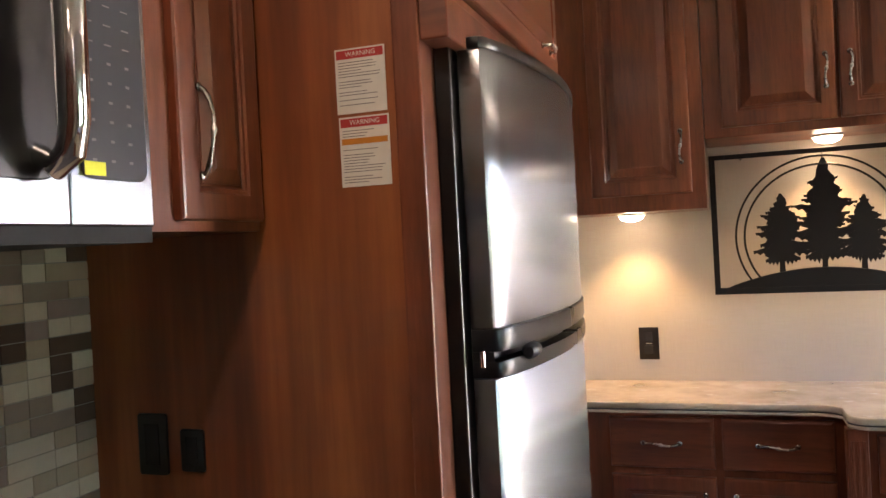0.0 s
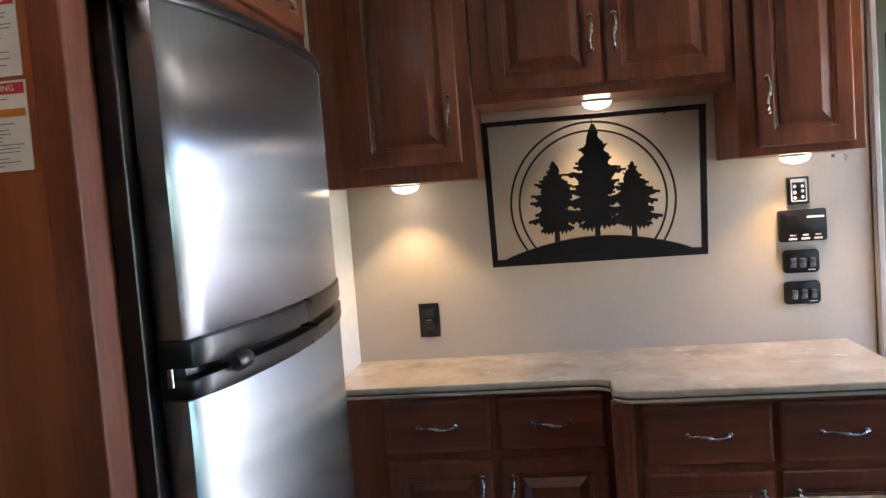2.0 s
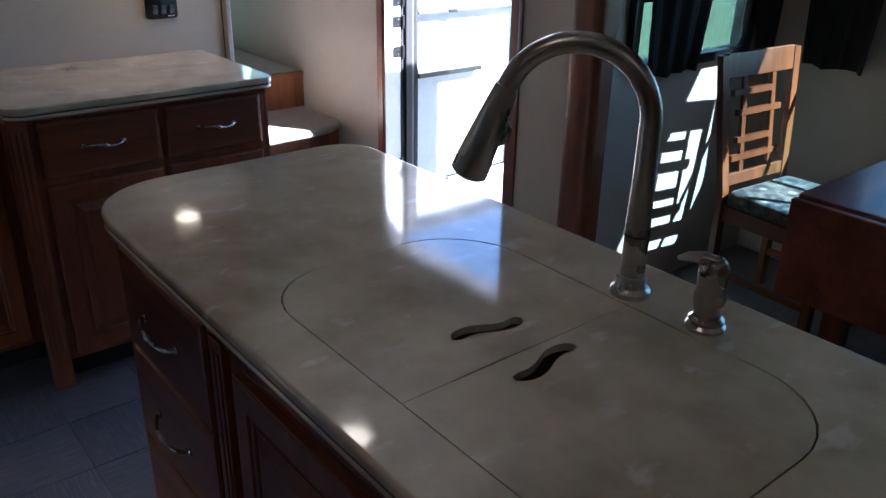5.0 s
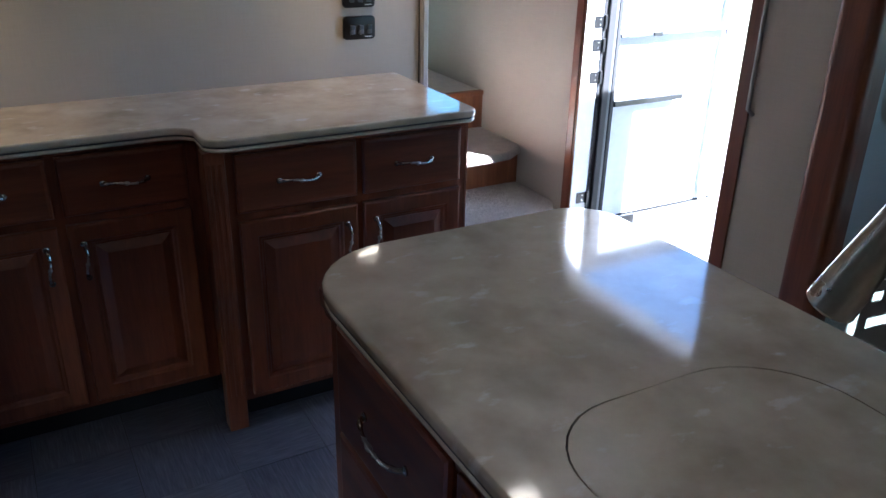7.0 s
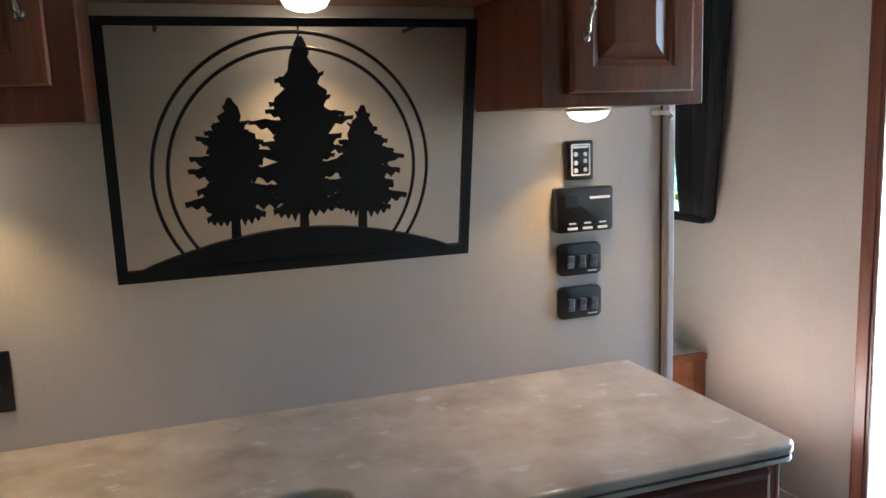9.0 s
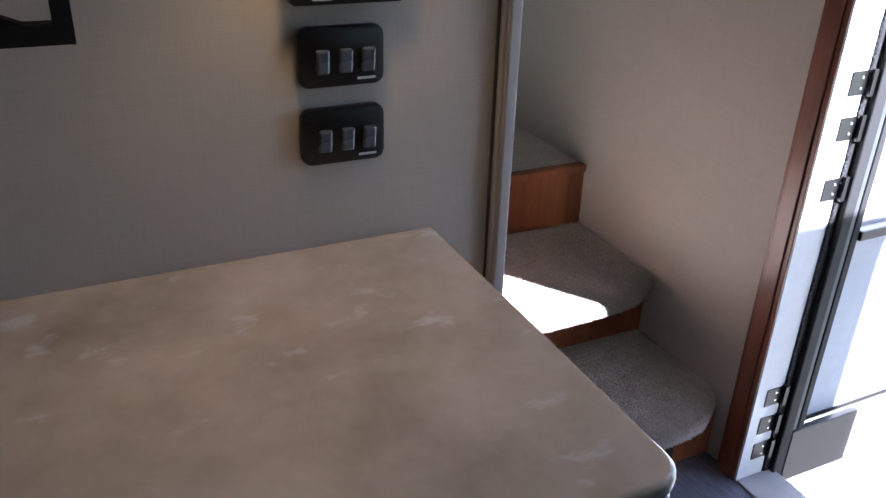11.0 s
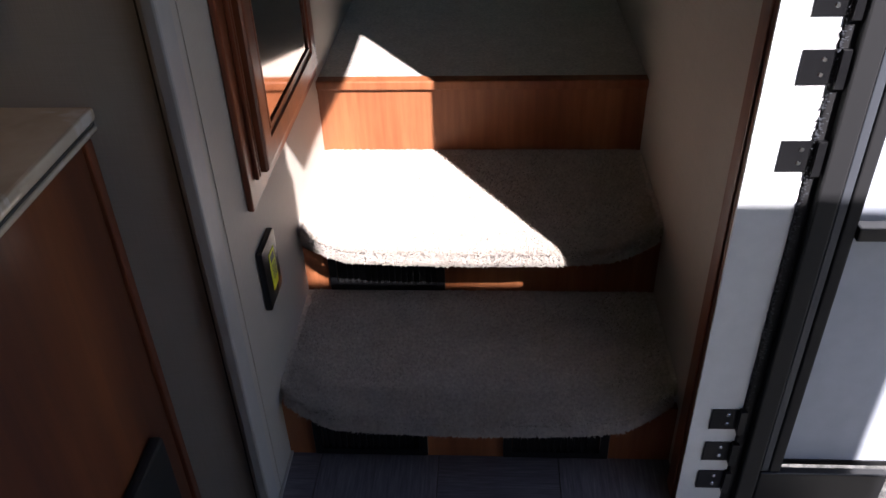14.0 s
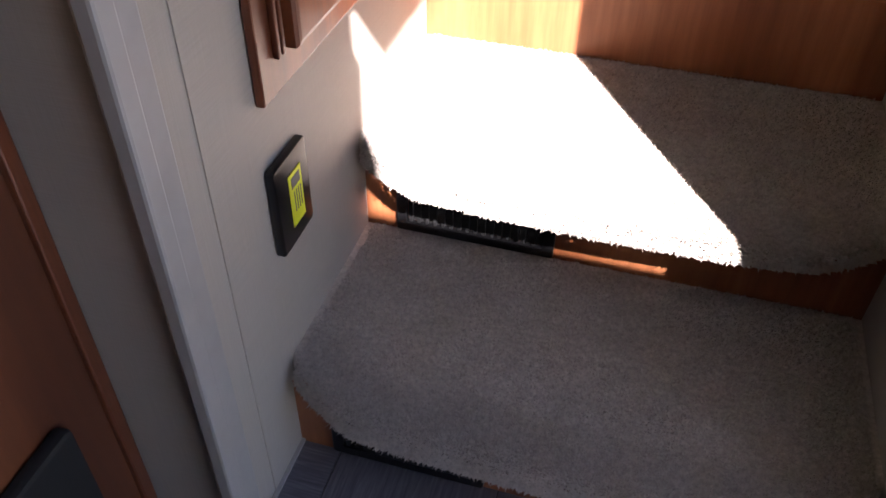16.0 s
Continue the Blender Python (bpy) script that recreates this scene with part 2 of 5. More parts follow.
def tinted(name, tint):
    mat, t, b = nodes_of(name)
    clear_n = t.nodes.new("ShaderNodeBsdfTransparent")
    clear_n.inputs[0].default_value = (*tint, 1)
    gloss = t.nodes.new("ShaderNodeBsdfGlossy")
    gloss.inputs["Roughness"].default_value = 0.02
    facing = t.nodes.new("ShaderNodeLayerWeight")
    facing.inputs["Blend"].default_value = 0.5
    power = t.nodes.new("ShaderNodeMath")
    power.operation = "POWER"
    power.inputs[1].default_value = 4.0
    t.links.new(facing.outputs["Facing"], power.inputs[0])
    fr = t.nodes.new("ShaderNodeMapRange")
    fr.inputs["To Min"].default_value = 0.04
    t.links.new(power.outputs[0], fr.inputs[0])
    mix = t.nodes.new("ShaderNodeMixShader")
    t.links.new(fr.outputs[0], mix.inputs[0])
    t.links.new(clear_n.outputs[0], mix.inputs[1])
    t.links.new(gloss.outputs[0], mix.inputs[2])
    t.links.new(mix.outputs[0], t.nodes["Material Output"].inputs[0])
    return mat


PRIVACY = tinted("privacy_glass", (0.44, 0.57, 0.60))
DARKGLASS = tinted("dark_tinted_glass", (0.49, 0.57, 0.58))
TEALGLASS = tinted("stair_window_glass", (0.56, 0.73, 0.72))

# ---- mesh helpers ----


def box(bm, x0, x1, y0, y1, z0, z1, bevel=0.0):
    v = [bm.verts.new((x, y, z)) for z in (z0, z1) for y in (y0, y1) for x in (x0, x1)]
    fs = [bm.faces.new([v[i] for i in q]) for q in ((0, 2, 3, 1), (4, 5, 7, 6), (0, 1, 5, 4), (2, 6, 7, 3), (0, 4, 6, 2), (1, 3, 7, 5))]
    if bevel:
        es = list({e for f in fs for e in f.edges})
        bmesh.ops.bevel(bm, geom=es, offset=bevel, segments=2, affect="EDGES", profile=0.5)
    return bm


def boxes(*rows, bevel=0.0):
    bm = bmesh.new()
    for r in rows:
        box(bm, *r, bevel=bevel)
    return bm


def prism(bm, outline, z0, z1, edge=0.0, steps=3, holes=()):
    """An upright slab over a plan outline (counter-clockwise), its top and bottom edges rounded by edge."""
    n = len(outline)
    pts = [Vector((x, y)) for x, y in outline]
    norms = []
    for k in range(n):
        a, b = pts[k] - pts[k - 1], pts[(k + 1) % n] - pts[k]
        na, nb = Vector((a.y, -a.x)).normalized(), Vector((b.y, -b.x)).normalized()
        m = (na + nb)
        norms.append(m.normalized() if m.length > 1e-6 else na)
    levels = []
    if edge:
        for k in range(steps + 1):
            a = math.pi / 2 * k / steps
            levels.append((z0 + edge * (1 - math.sin(a)), edge * (1 - math.cos(a))))
        levels = [(z, i) for z, i in levels]
        lower = [(z0 + edge * (1 - math.cos(math.pi / 2 * k / steps)), edge * (1 - math.sin(math.pi / 2 * k / steps))) for k in range(steps + 1)]
        upper = [(z1 - edge * (1 - math.sin(math.pi / 2 * k / steps)), edge * (1 - math.cos(math.pi / 2 * k / steps))) for k in range(steps + 1)]
        levels = lower + upper
    else:
        levels = [(z0, 0), (z1, 0)]
    rings = [[bm.verts.new((pts[k].x - norms[k].x * i, pts[k].y - norms[k].y * i, z)) for k in range(n)] for z, i in levels]
    for a, b in zip(rings, rings[1:]):
        for k in range(n):
            bm.faces.new((a[k], a[(k + 1) % n], b[(k + 1) % n], b[k]))
    if not holes:
        bm.faces.new(list(reversed(rings[0])))
        bm.faces.new(rings[-1])
        return bm
    inner = []
    for hole in holes:
        lo, hi = [bm.verts.new((x, y, z0)) for x, y in hole], [bm.verts.new((x, y, z1)) for x, y in hole]
        m = len(hole)
        for k in range(m):
            bm.faces.new((lo[k], hi[k], hi[(k + 1) % m], lo[(k + 1) % m]))
        inner.append((lo, hi))
    for level, outer in ((0, rings[0]), (1, rings[-1])):
        edges = []
        for loop in [outer] + [h[level] for h in inner]:
            for k in range(len(loop)):
                edges.append(bm.edges.get((loop[k], loop[(k + 1) % len(loop)])))
        bmesh.ops.triangle_fill(bm, edges=edges, use_beauty=True, use_dissolve=False)
    return bm


def rounded(x0, x1, y0, y1, r, n=6):
    """A plan rectangle with rounded corners; r is one radius or four (SW, SE, NE, NW)."""
    rs = r if isinstance(r, (tuple, list)) else (r,) * 4
    out = []
    for (cx, cy, a0, rr) in ((x0, y0, 180, rs[0]), (x1, y0, 270, rs[1]), (x1, y1, 0, rs[2]), (x0, y1, 90, rs[3])):
        ox = cx + (rr if cx == x0 else -rr)
        oy = cy + (rr if cy == y0 else -rr)
        for k in range(n + 1 if rr > 0 else 1):
            a = radians(a0 + 90 * k / n)
            out.append((ox + rr * math.cos(a), oy + rr * math.sin(a)))
    return out


def rectprofile(bm, w, h, loops):
    """Rectangle in the XZ plane centred on x, base at z=0, facing -y; loops of (inset, y)."""
    rings = []
    for inset, y in loops:
        a, b = -w / 2 + inset, w / 2 - inset
        rings.append([bm.verts.new(p) for p in ((a, y, inset), (b, y, inset), (b, y, h - inset), (a, y, h - inset))])
    for p, q in zip(rings, rings[1:]):
        for k in range(4):
            bm.faces.new((p[k], p[(k + 1) % 4], q[(k + 1) % 4], q[k]))
    bm.faces.new(rings[-1])
    bm.faces.new(list(reversed(rings[0])))
    return bm


def tube(bm, pts, radii, n=10, cap=True):
    pts = [Vector(p) for p in pts]
    if not isinstance(radii, (list, tuple)):
        radii = [radii] * len(pts)
    rings = []
    up = Vector((0, 0, 1))
    prev = None
    for k, p in enumerate(pts):
        d = (pts[min(k + 1, len(pts) - 1)] - pts[max(k - 1, 0)]).normalized()
        if prev is None:
            prev = d.cross(up) if abs(d.dot(up)) < 0.95 else d.cross(Vector((1, 0, 0)))
        u = (prev - d * prev.dot(d)).normalized()
        prev = u
        v = d.cross(u)
        rings.append([bm.verts.new(p + (u * math.cos(2 * math.pi * j / n) + v * math.sin(2 * math.pi * j / n)) * radii[k]) for j in range(n)])
    for a, b in zip(rings, rings[1:]):
        for j in range(n):
            bm.faces.new((a[j], a[(j + 1) % n], b[(j + 1) % n], b[j]))
    if cap:
        bm.faces.new(list(reversed(rings[0])))
        bm.faces.new(rings[-1])
    return bm


def lathe(bm, profile, n=20, at=(0, 0, 0)):
    return tube(bm, [(at[0], at[1], at[2] + z) for r, z in profile], [max(r, 1e-4) for r, z in profile], n)


def part(name, bm, mat, parent=None, label="", m=None, smooth=False, weighted=False):
    me = bpy.data.meshes.new(name)
    bmesh.ops.recalc_face_normals(bm, faces=bm.faces[:])
    bm.to_mesh(me)
    bm.free()
    if smooth:
        me.shade_smooth()
        me.set_sharp_from_angle(angle=radians(40))
    me.materials.append(mat)
    ob = new(name, me)
    if smooth and weighted:
        wn = ob.modifiers.new("even_normals", "WEIGHTED_NORMAL")
        wn.keep_sharp, wn.weight = True, 100
    if parent:
        ob.parent = parent
    if m is not None:
        ob.matrix_basis = m
    return tagged(ob, label=label)


def thing(name, m, label, category, group=""):
    ob = new(name)
    ob.empty_display_size = 0.05
    ob.matrix_basis = m
    return tagged(ob, label=label, category=category, group=group)


def solid(name, bm, mat, label, category, group="", m=None, smooth=False):
    return tagged(part(name, bm, mat, None, label, m, smooth), category=category, group=group)


def structure(name, bm, mat, label="", smooth=False):
    return tagged(part(name, bm, mat, None, label, None, smooth), kind="structure")

# ---- the room ----
XW, XL, XR = -2.50, -1.77, 0.81
FAR_Y, LAND_Y, BACK_Y = 0.0, 4.0, -5.6
SLX, SLY0, SLY1 = 1.89, -4.2, -1.19
SLTOP = 1.965
T = 0.05

structure("floor", boxes((XW - 0.1, XR + 0.04, BACK_Y - 0.1, 0.26, -0.08, -0.004)), SEAM, "dark seams of a grey vinyl floor")
structure("floor", boxes((XR + 0.04, SLX + 0.1, SLY0, SLY1, -0.08, 0.0)), VINYL_X, "grey vinyl slide-out floor")
structure("wall_north", boxes((XL - 0.06, -0.002, 0.0, 0.10, 0.0, CEIL)), WALL, "beige linen-textured wall")
structure("wall_stair", boxes((-0.10, 0.0, 0.10, LAND_Y, 0.0, CEIL + 0.25)), WALL, "beige linen-textured stair wall")
structure("trim", boxes((-0.008, 0.016, -0.012, 0.040, 0.0, CEIL), (-0.002, 0.019, -0.018, 0.010, 0.0, CEIL), bevel=0.004), GREYTRIM, "grey corner moulding")
structure("trim", boxes((-0.013, -0.009, -0.005, 0.0, 0.0, CEIL), bevel=0.0015), SEAM, "thin dark bead")
structure("baseboard", boxes((-0.11, -0.020, -0.006, 0.0, 0.0, 0.006), (0.0005, 0.006, 0.05, 0.197, 0.0, 0.006)), GREYTRIM, "pale sealant line at the floor")
structure("wall_west", boxes((XW - 0.1, XW, BACK_Y, -1.70, 0.0, CEIL)), WALL, "wall behind the stove")
structure("wall_side", boxes((XL - 0.06, XL, -0.44, 0.0, 0.0, CEIL)), WHITEVINYL, "pale side wall beside the worktop")
# out of view; its dark wood is chosen to lower the bounced light
structure("wall_back", boxes((XW - 0.1, XR + T, BACK_Y - 0.1, BACK_Y, 0.0, CEIL)), CHERRY, "unseen far end wall, given dark cherry to cut bounced light")
structure("ceiling", boxes((XW - 0.1, XR + 0.06, BACK_Y - 0.1, 0.10, CEIL, CEIL + 0.06)), CEILMAT, "pale vinyl ceiling")
structure("ceiling", boxes((-0.10, XR + 0.06, 0.10, LAND_Y, CEIL + 0.25, CEIL + 0.31)), CEILMAT, "pale vinyl ceiling over the steps")
structure("ceiling", boxes((-0.10, XR + 0.06, 0.06, 0.10, CEIL + 0.06, CEIL + 0.30)), CEILMAT)

structure("ceiling_slide", boxes((XR + T, SLX + T, SLY0 - T, SLY1 + T, SLTOP, SLTOP + 0.083)), CEILMAT, "pale low ceiling of the slide-out")
structure("wall_over_slide", boxes((XR, XR + T, SLY0, -1.07, SLTOP, CEIL)), WALL, "wall over the slide-out opening")
DY0, DY1 = -0.74, 0.085
WZ0, WZ1, WY0, WY1 = 1.12, 1.78, 0.86, 1.62
# side wall with the entry door and the window over the steps
structure("wall_east", boxes(
    (XR, XR + T, DY1, WY0, -0.1, CEIL + 0.25), (XR, XR + T, WY0, WY1, -0.1, WZ0), (XR, XR + T, WY0, WY1, WZ1, CEIL + 0.25),
    (XR, XR + T, WY1, LAND_Y, -0.1, CEIL + 0.25), (XR, XR + T, DY0, DY1, 1.98, CEIL),
    (XR, XR + 0.006, -1.07, DY0, -0.1, CEIL), (XR + 0.006, XR + T, -1.07, DY0 - 0.08, -0.1, CEIL)), WALL, "beige linen-textured side wall")
structure("wall_slide_end", boxes(
    (XR + T, 0.95, SLY1, SLY1 + T, -0.1, SLTOP), (1.64, SLX + T, SLY1, SLY1 + T, -0.1, SLTOP),
    (0.95, 1.64, SLY1, SLY1 + T, -0.1, 0.93), (0.95, 1.64, SLY1, SLY1 + T, 1.62, SLTOP)), WALL, "beige end wall of the slide-out")
W2Y0, W2Y1 = -3.25, -1.695
structure("wall_slide_side", boxes(
    (SLX, SLX + T, W2Y1, SLY1, -0.1, SLTOP), (SLX, SLX + T, SLY0, W2Y0, -0.1, SLTOP),
    (SLX, SLX + T, W2Y0, W2Y1, -0.1, 0.92), (SLX, SLX + T, W2Y0, W2Y1, 1.78, SLTOP)), WALL, "beige outer wall of the slide-out")
structure("wall_slide_back", boxes((XR, SLX + T, SLY0 - T, SLY0, -0.1, SLTOP)), WALL)
structure("wall_east_rear", boxes((XR, XR + T, BACK_Y, SLY0 - T, -0.1, CEIL)), WALL)
structure("wall_landing_end", boxes((-0.1, XR + T, LAND_Y, LAND_Y + 0.05, 0.0, CEIL + 0.3)), WALL)

# rounded post that edges the slide-out
bm = bmesh.new()
prism(bm, rounded(0.765, 0.86, -1.205, -1.065, (0.035, 0.01, 0.01, 0.035)), 0.0, CEIL)
structure("trim", bm, TRIMWOOD, "rounded cherry post at the slide-out edge", True)


def stairs():
    for ry, z0, z1 in ((0.197, 0.0, 0.15), (0.53, 0.19, 0.34), (0.875, 0.38, 0.548)):
        structure("riser", boxes((0.0, XR, ry, ry + 0.02, z0, z1)), STAIRWOOD, "cherry-stained step riser")
    structure("step_nosing", boxes((0.0, XR, 0.864, 0.90, 0.550, 0.574), bevel=0.004), STAIRWOOD, "cherry nosing of the top step")
    for fy, by, z in ((0.121, 0.53, 0.19), (0.424, 0.875, 0.38)):
        n = 26
        front = []
        for k in range(n + 1):
            u = k / n
            bulge = min(1.0, (math.sin(math.pi * u) * 2.2)) ** 0.7
            front.append((0.004 + (XR - 0.008) * u, fy + 0.075 * (1 - bulge) + 0.10 * max(0, u - 0.72) ** 1.4 + 0.02 * (1 - math.sin(math.pi * u))))
        outline = [(-0.014, front[0][1])] + front[1:-1] + [(XR + 0.014, front[-1][1]), (XR + 0.014, by + 0.014), (-0.014, by + 0.014)]
        bm = bmesh.new()
        prism(bm, outline, z - 0.036, z, 0.016, 4)
        structure("tread", bm, CARPET, "beige carpeted step with a rounded nose")
    structure("landing", boxes((0.0, XR, 0.90, LAND_Y, 0.50, 0.568)), CARPET, "beige carpeted landing")


stairs()

# entry door opening: trim, jamb, step outside
structure("trim", boxes((XR - 0.010, XR, DY1, 0.150, 0.0, 2.04), (XR - 0.014, XR - 0.010, 0.098, 0.140, 0.0, 2.03), bevel=0.003), TRIMWOOD, "cherry door casing")
structure("trim", boxes((XR - 0.010, XR, DY0 - 0.06, DY0, 0.0, 2.04), (XR - 0.010, XR, DY0, DY1, 1.98, 2.04), bevel=0.003), TRIMWOOD, "cherry door casing")
structure("door_jamb", boxes((XR, 0.885, DY1 - 0.006, DY1 + 0.03, -0.05, 1.98), (XR - 0.010, XR, DY1 - 0.006, DY1, 0.0, 1.98), (XR + 0.007, 0.88, DY0 - 0.079, DY0 - 0.074, -0.05, 1.98), (XR, 0.90, DY0, DY1, 1.968, 1.98)), ALU, "white-painted aluminium door frame")
structure("door_sill", boxes((XR - 0.01, 0.92, DY0, DY1 - 0.007, -0.06, 0.006), bevel=0.003), GREYTRIM, "aluminium door sill")


def far_ground():
    bm = bmesh.new()
    box(bm, -2500, 2500, -2500, 2500, -1.0, -0.9)
    return bm


structure("ground", far_ground(), GROUND, "pale gravel ground")
structure("wall_under", boxes((XW - 0.1, XR + T, BACK_Y, LAND_Y, -0.5, -0.1)), ALU)


def yard_tree(x, y, height, spread, seed, label):
    rng = random.Random(seed)
    t = thing("tree", pose(x, y, -0.9), label, "tree")
    bm = bmesh.new()
    tube(bm, [(0, 0, 0), (0.05, 0.02, height * 0.3), (0.0, 0.08, height * 0.6), (0.05, 0.0, height * 0.9)], [0.16, 0.12, 0.08, 0.02], 9)
    for k in range(9):
        a, z = k * 2.4, height * (0.22 + 0.07 * k)
        r = spread * 0.75 * (1 - 0.06 * k)
        tube(bm, [(0, 0, z), (r * 0.5 * math.cos(a), r * 0.5 * math.sin(a), z + 0.35), (r * math.cos(a), r * math.sin(a), z + 0.8)], [0.06, 0.035, 0.012], 6)
    part("trunk", bm, BARK, t, "", None, True)
    verts, faces = [], []
    clumps = []
    for k in range(46):
        a, u = rng.uniform(0, 6.283), rng.random()
        z = height * (0.16 + 0.84 * u)
        r = spread * math.sqrt(rng.random()) * (1.05 - 0.75 * u)
        clumps.append((r * math.cos(a), r * math.sin(a), z, spread * rng.uniform(0.16, 0.34)))
    for k in range(9000):
        cx, cy, cz, cr = clumps[rng.randrange(len(clumps))]
        d = Vector((rng.gauss(0, 1), rng.gauss(0, 1), rng.gauss(0, 0.7))).normalized() * cr * rng.uniform(0.6, 1.05)
        c = Vector((cx, cy, cz)) + d
        ax = Vector((rng.gauss(0, 1), rng.gauss(0, 1), rng.gauss(0, 1))).normalized() * 0.075
        ay = ax.orthogonal().normalized() * 0.04
        i0 = len(verts)
        verts.extend(tuple(c + q) for q in (-ax, ay, ax, -ay))
        faces.append((i0, i0 + 1, i0 + 2, i0 + 3))
    me = bpy.data.meshes.new("crown")
    me.from_pydata(verts, [], faces)
    me.materials.append(FOLIAGE)
    ob = new("crown", me)
    ob.parent = t
    return t


yard_tree(6.2, 11.5, 4.6, 2.0, 21, "green leafy tree on mown grass beyond the stair window")
yard_tree(10.5, 16.0, 5.6, 2.6, 22, "tall green leafy tree standing on the grass")
yard_tree(3.6, 15.5, 5.0, 2.3, 23, "broad green tree at the far side of the lawn")

# ---- cabinet parts ----


def pull(parent, m, length=0.10, label="pewter bow pull"):
    bm = bmesh.new()
    pts, rr = [], []
    n = 26
    for k in range(n + 1):
        u = k / n
        x = (u - 0.5) * length
        out = -0.026 * math.sin(math.pi * u) ** 0.5 if 0 < u < 1 else 0
        pts.append((x, out - 0.001, 0.004 * math.sin(2 * math.pi * u)))
        rr.append(0.0036 + 0.0014 * math.cos(2 * math.pi * u) + {12: 0.0026, 13: 0.0040, 14: 0.0026, 10: 0.0016, 16: 0.0016, 3: 0.0012, 23: 0.0012}.get(k, 0))
    tube(bm, pts, rr, 8)
    for s in (-1, 1):
        tube(bm, [(s * length / 2, 0, 0), (s * length / 2, -0.003, 0), (s * length / 2, -0.006, 0)], [0.0085, 0.0085, 0.004], 10)
    return part("handle", bm, PEWTER, parent, label, m, True)


DOORLOOPS = [(0, 0), (0, -0.014), (0.003, -0.018), (0.008, -0.019), (0.046, -0.019), (0.050, -0.015), (0.056, -0.014), (0.060, -0.010)]
PANELLOOPS = [(0.0, 0.0), (0.0, -0.002), (0.022, -0.011), (0.026, -0.0125)]


def raised_door(parent, name, w, h, m, handle=None, mat=None, label="raised-panel cherry door"):
    """handle: (x, z, upright) from the door's base centre."""
    bm = rectprofile(bmesh.new(), w, h, DOORLOOPS)
    d = part(name, bm, mat or CHERRY, parent, label, m)
    bm = rectprofile(bmesh.new(), w - 0.13, h - 0.13, PANELLOOPS)
    part("raised_panel", bm, mat or CHERRY, d, "", pose(0, -0.0102, 0.065))
    for s in (-1, 1):
        pass
    if handle:
        hx, hz, upright = handle
        pull(d, pose(hx, -0.019, hz) @ (pose(0, 0, 0, 0, 90, 0) if upright else Matrix()))
    return d


def drawer(parent, w, h, m, length=0.115):
    bm = rectprofile(bmesh.new(), w, h, [(0, 0), (0, -0.012), (0.004, -0.017), (0.012, -0.019), (0.016, -0.019)])
    d = part("drawer", bm, CHERRY_H, parent, "cherry drawer front with a bevelled edge", m)
    pull(d, pose(0, -0.019, h / 2), length)
    return d


# base cabinets along the art wall
LY, RY = -0.375, -0.55


def base_unit(x0, x1, y, drawers, doors, label, leg=False):
    c = thing("base_cabinet", pose((x0 + x1) / 2, y, 0), label, "cabinet", "base cabinets under the worktop")
    w = x1 - x0
    part("body", boxes((-w / 2, w / 2, 0.0, -y - 0.003, 0.09, 0.872)), CHERRY, c)
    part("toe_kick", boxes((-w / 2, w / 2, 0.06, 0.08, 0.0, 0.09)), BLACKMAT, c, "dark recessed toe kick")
    for a, b in drawers:
        drawer(c, b - a, 0.165, pose((a + b) / 2 - (x0 + x1) / 2, 0, 0.692))
    for (a, b, side) in doors:
        dw = b - a
        raised_door(c, "door", dw, 0.555, pose((a + b) / 2 - (x0 + x1) / 2, 0, 0.112), (side * (dw / 2 - 0.035), 0.45, True))
    return c


base_unit(-1.735, -0.90, LY, [(-1.615, -1.285), (-1.262, -0.935)], [(-1.615, -1.285, 1), (-1.262, -0.935, -1)], "dark cherry base cabinet with two drawers over two doors")
base_unit(-0.897, -0.133, RY, [(-0.845, -0.497), (-0.477, -0.155)], [(-0.845, -0.497, 1), (-0.477, -0.155, -1)], "deeper cherry base cabinet, two drawers over two doors, beside the steps")
pil = thing("pilaster", pose(0, 0, 0), "fluted cherry corner post of the cabinet run", "cabinet trim")
part("post", boxes((-0.925, -0.868, RY - 0.012, RY + 0.04, 0.0, 0.872), bevel=0.004), CHERRY, pil)
for k in range(3):
    part("reed", boxes((-0.915 + k * 0.016, -0.907 + k * 0.016, RY - 0.016, RY - 0.0125, 0.12, 0.84), bevel=0.0015), CHERRY, pil)
structure("trim", boxes((-0.1325, -0.122, RY + 0.0, RY + 0.022, 0.0, 0.872), bevel=0.002), TRIMWOOD, "cherry corner bead")
bm = boxes((-0.1325, -0.1265, RY + 0.03, -0.004, 0.0, 0.872))
solid("end_panel", bm, ENDPANEL, "orange-brown wood-grain end panel of the cabinet", "cabinet panel")


def counter_outline():
    pts = [(XL + 0.0, -0.002), (XL + 0.0, -0.41)]
    pts += [(-1.4, -0.41), (-0.985, -0.41)]
    for k in range(0, 7):
        a = radians(90 - 65 * k / 6)
        pts.append((-0.985 + 0.07 * math.cos(a), -0.48 + 0.07 * math.sin(a)))
    for k in range(0, 7):
        a = radians(205 + 65 * k / 6)
        pts.append((-0.858 + 0.07 * math.cos(a), -0.515 + 0.07 * math.sin(a)))
    pts += [(-0.60, -0.586)]
    for k in range(0, 6):
        a = radians(270 + 90 * k / 5)
        pts.append((-0.140 + 0.035 * math.cos(a), -0.551 + 0.035 * math.sin(a)))
    pts += [(-0.105, -0.002)]
    return pts


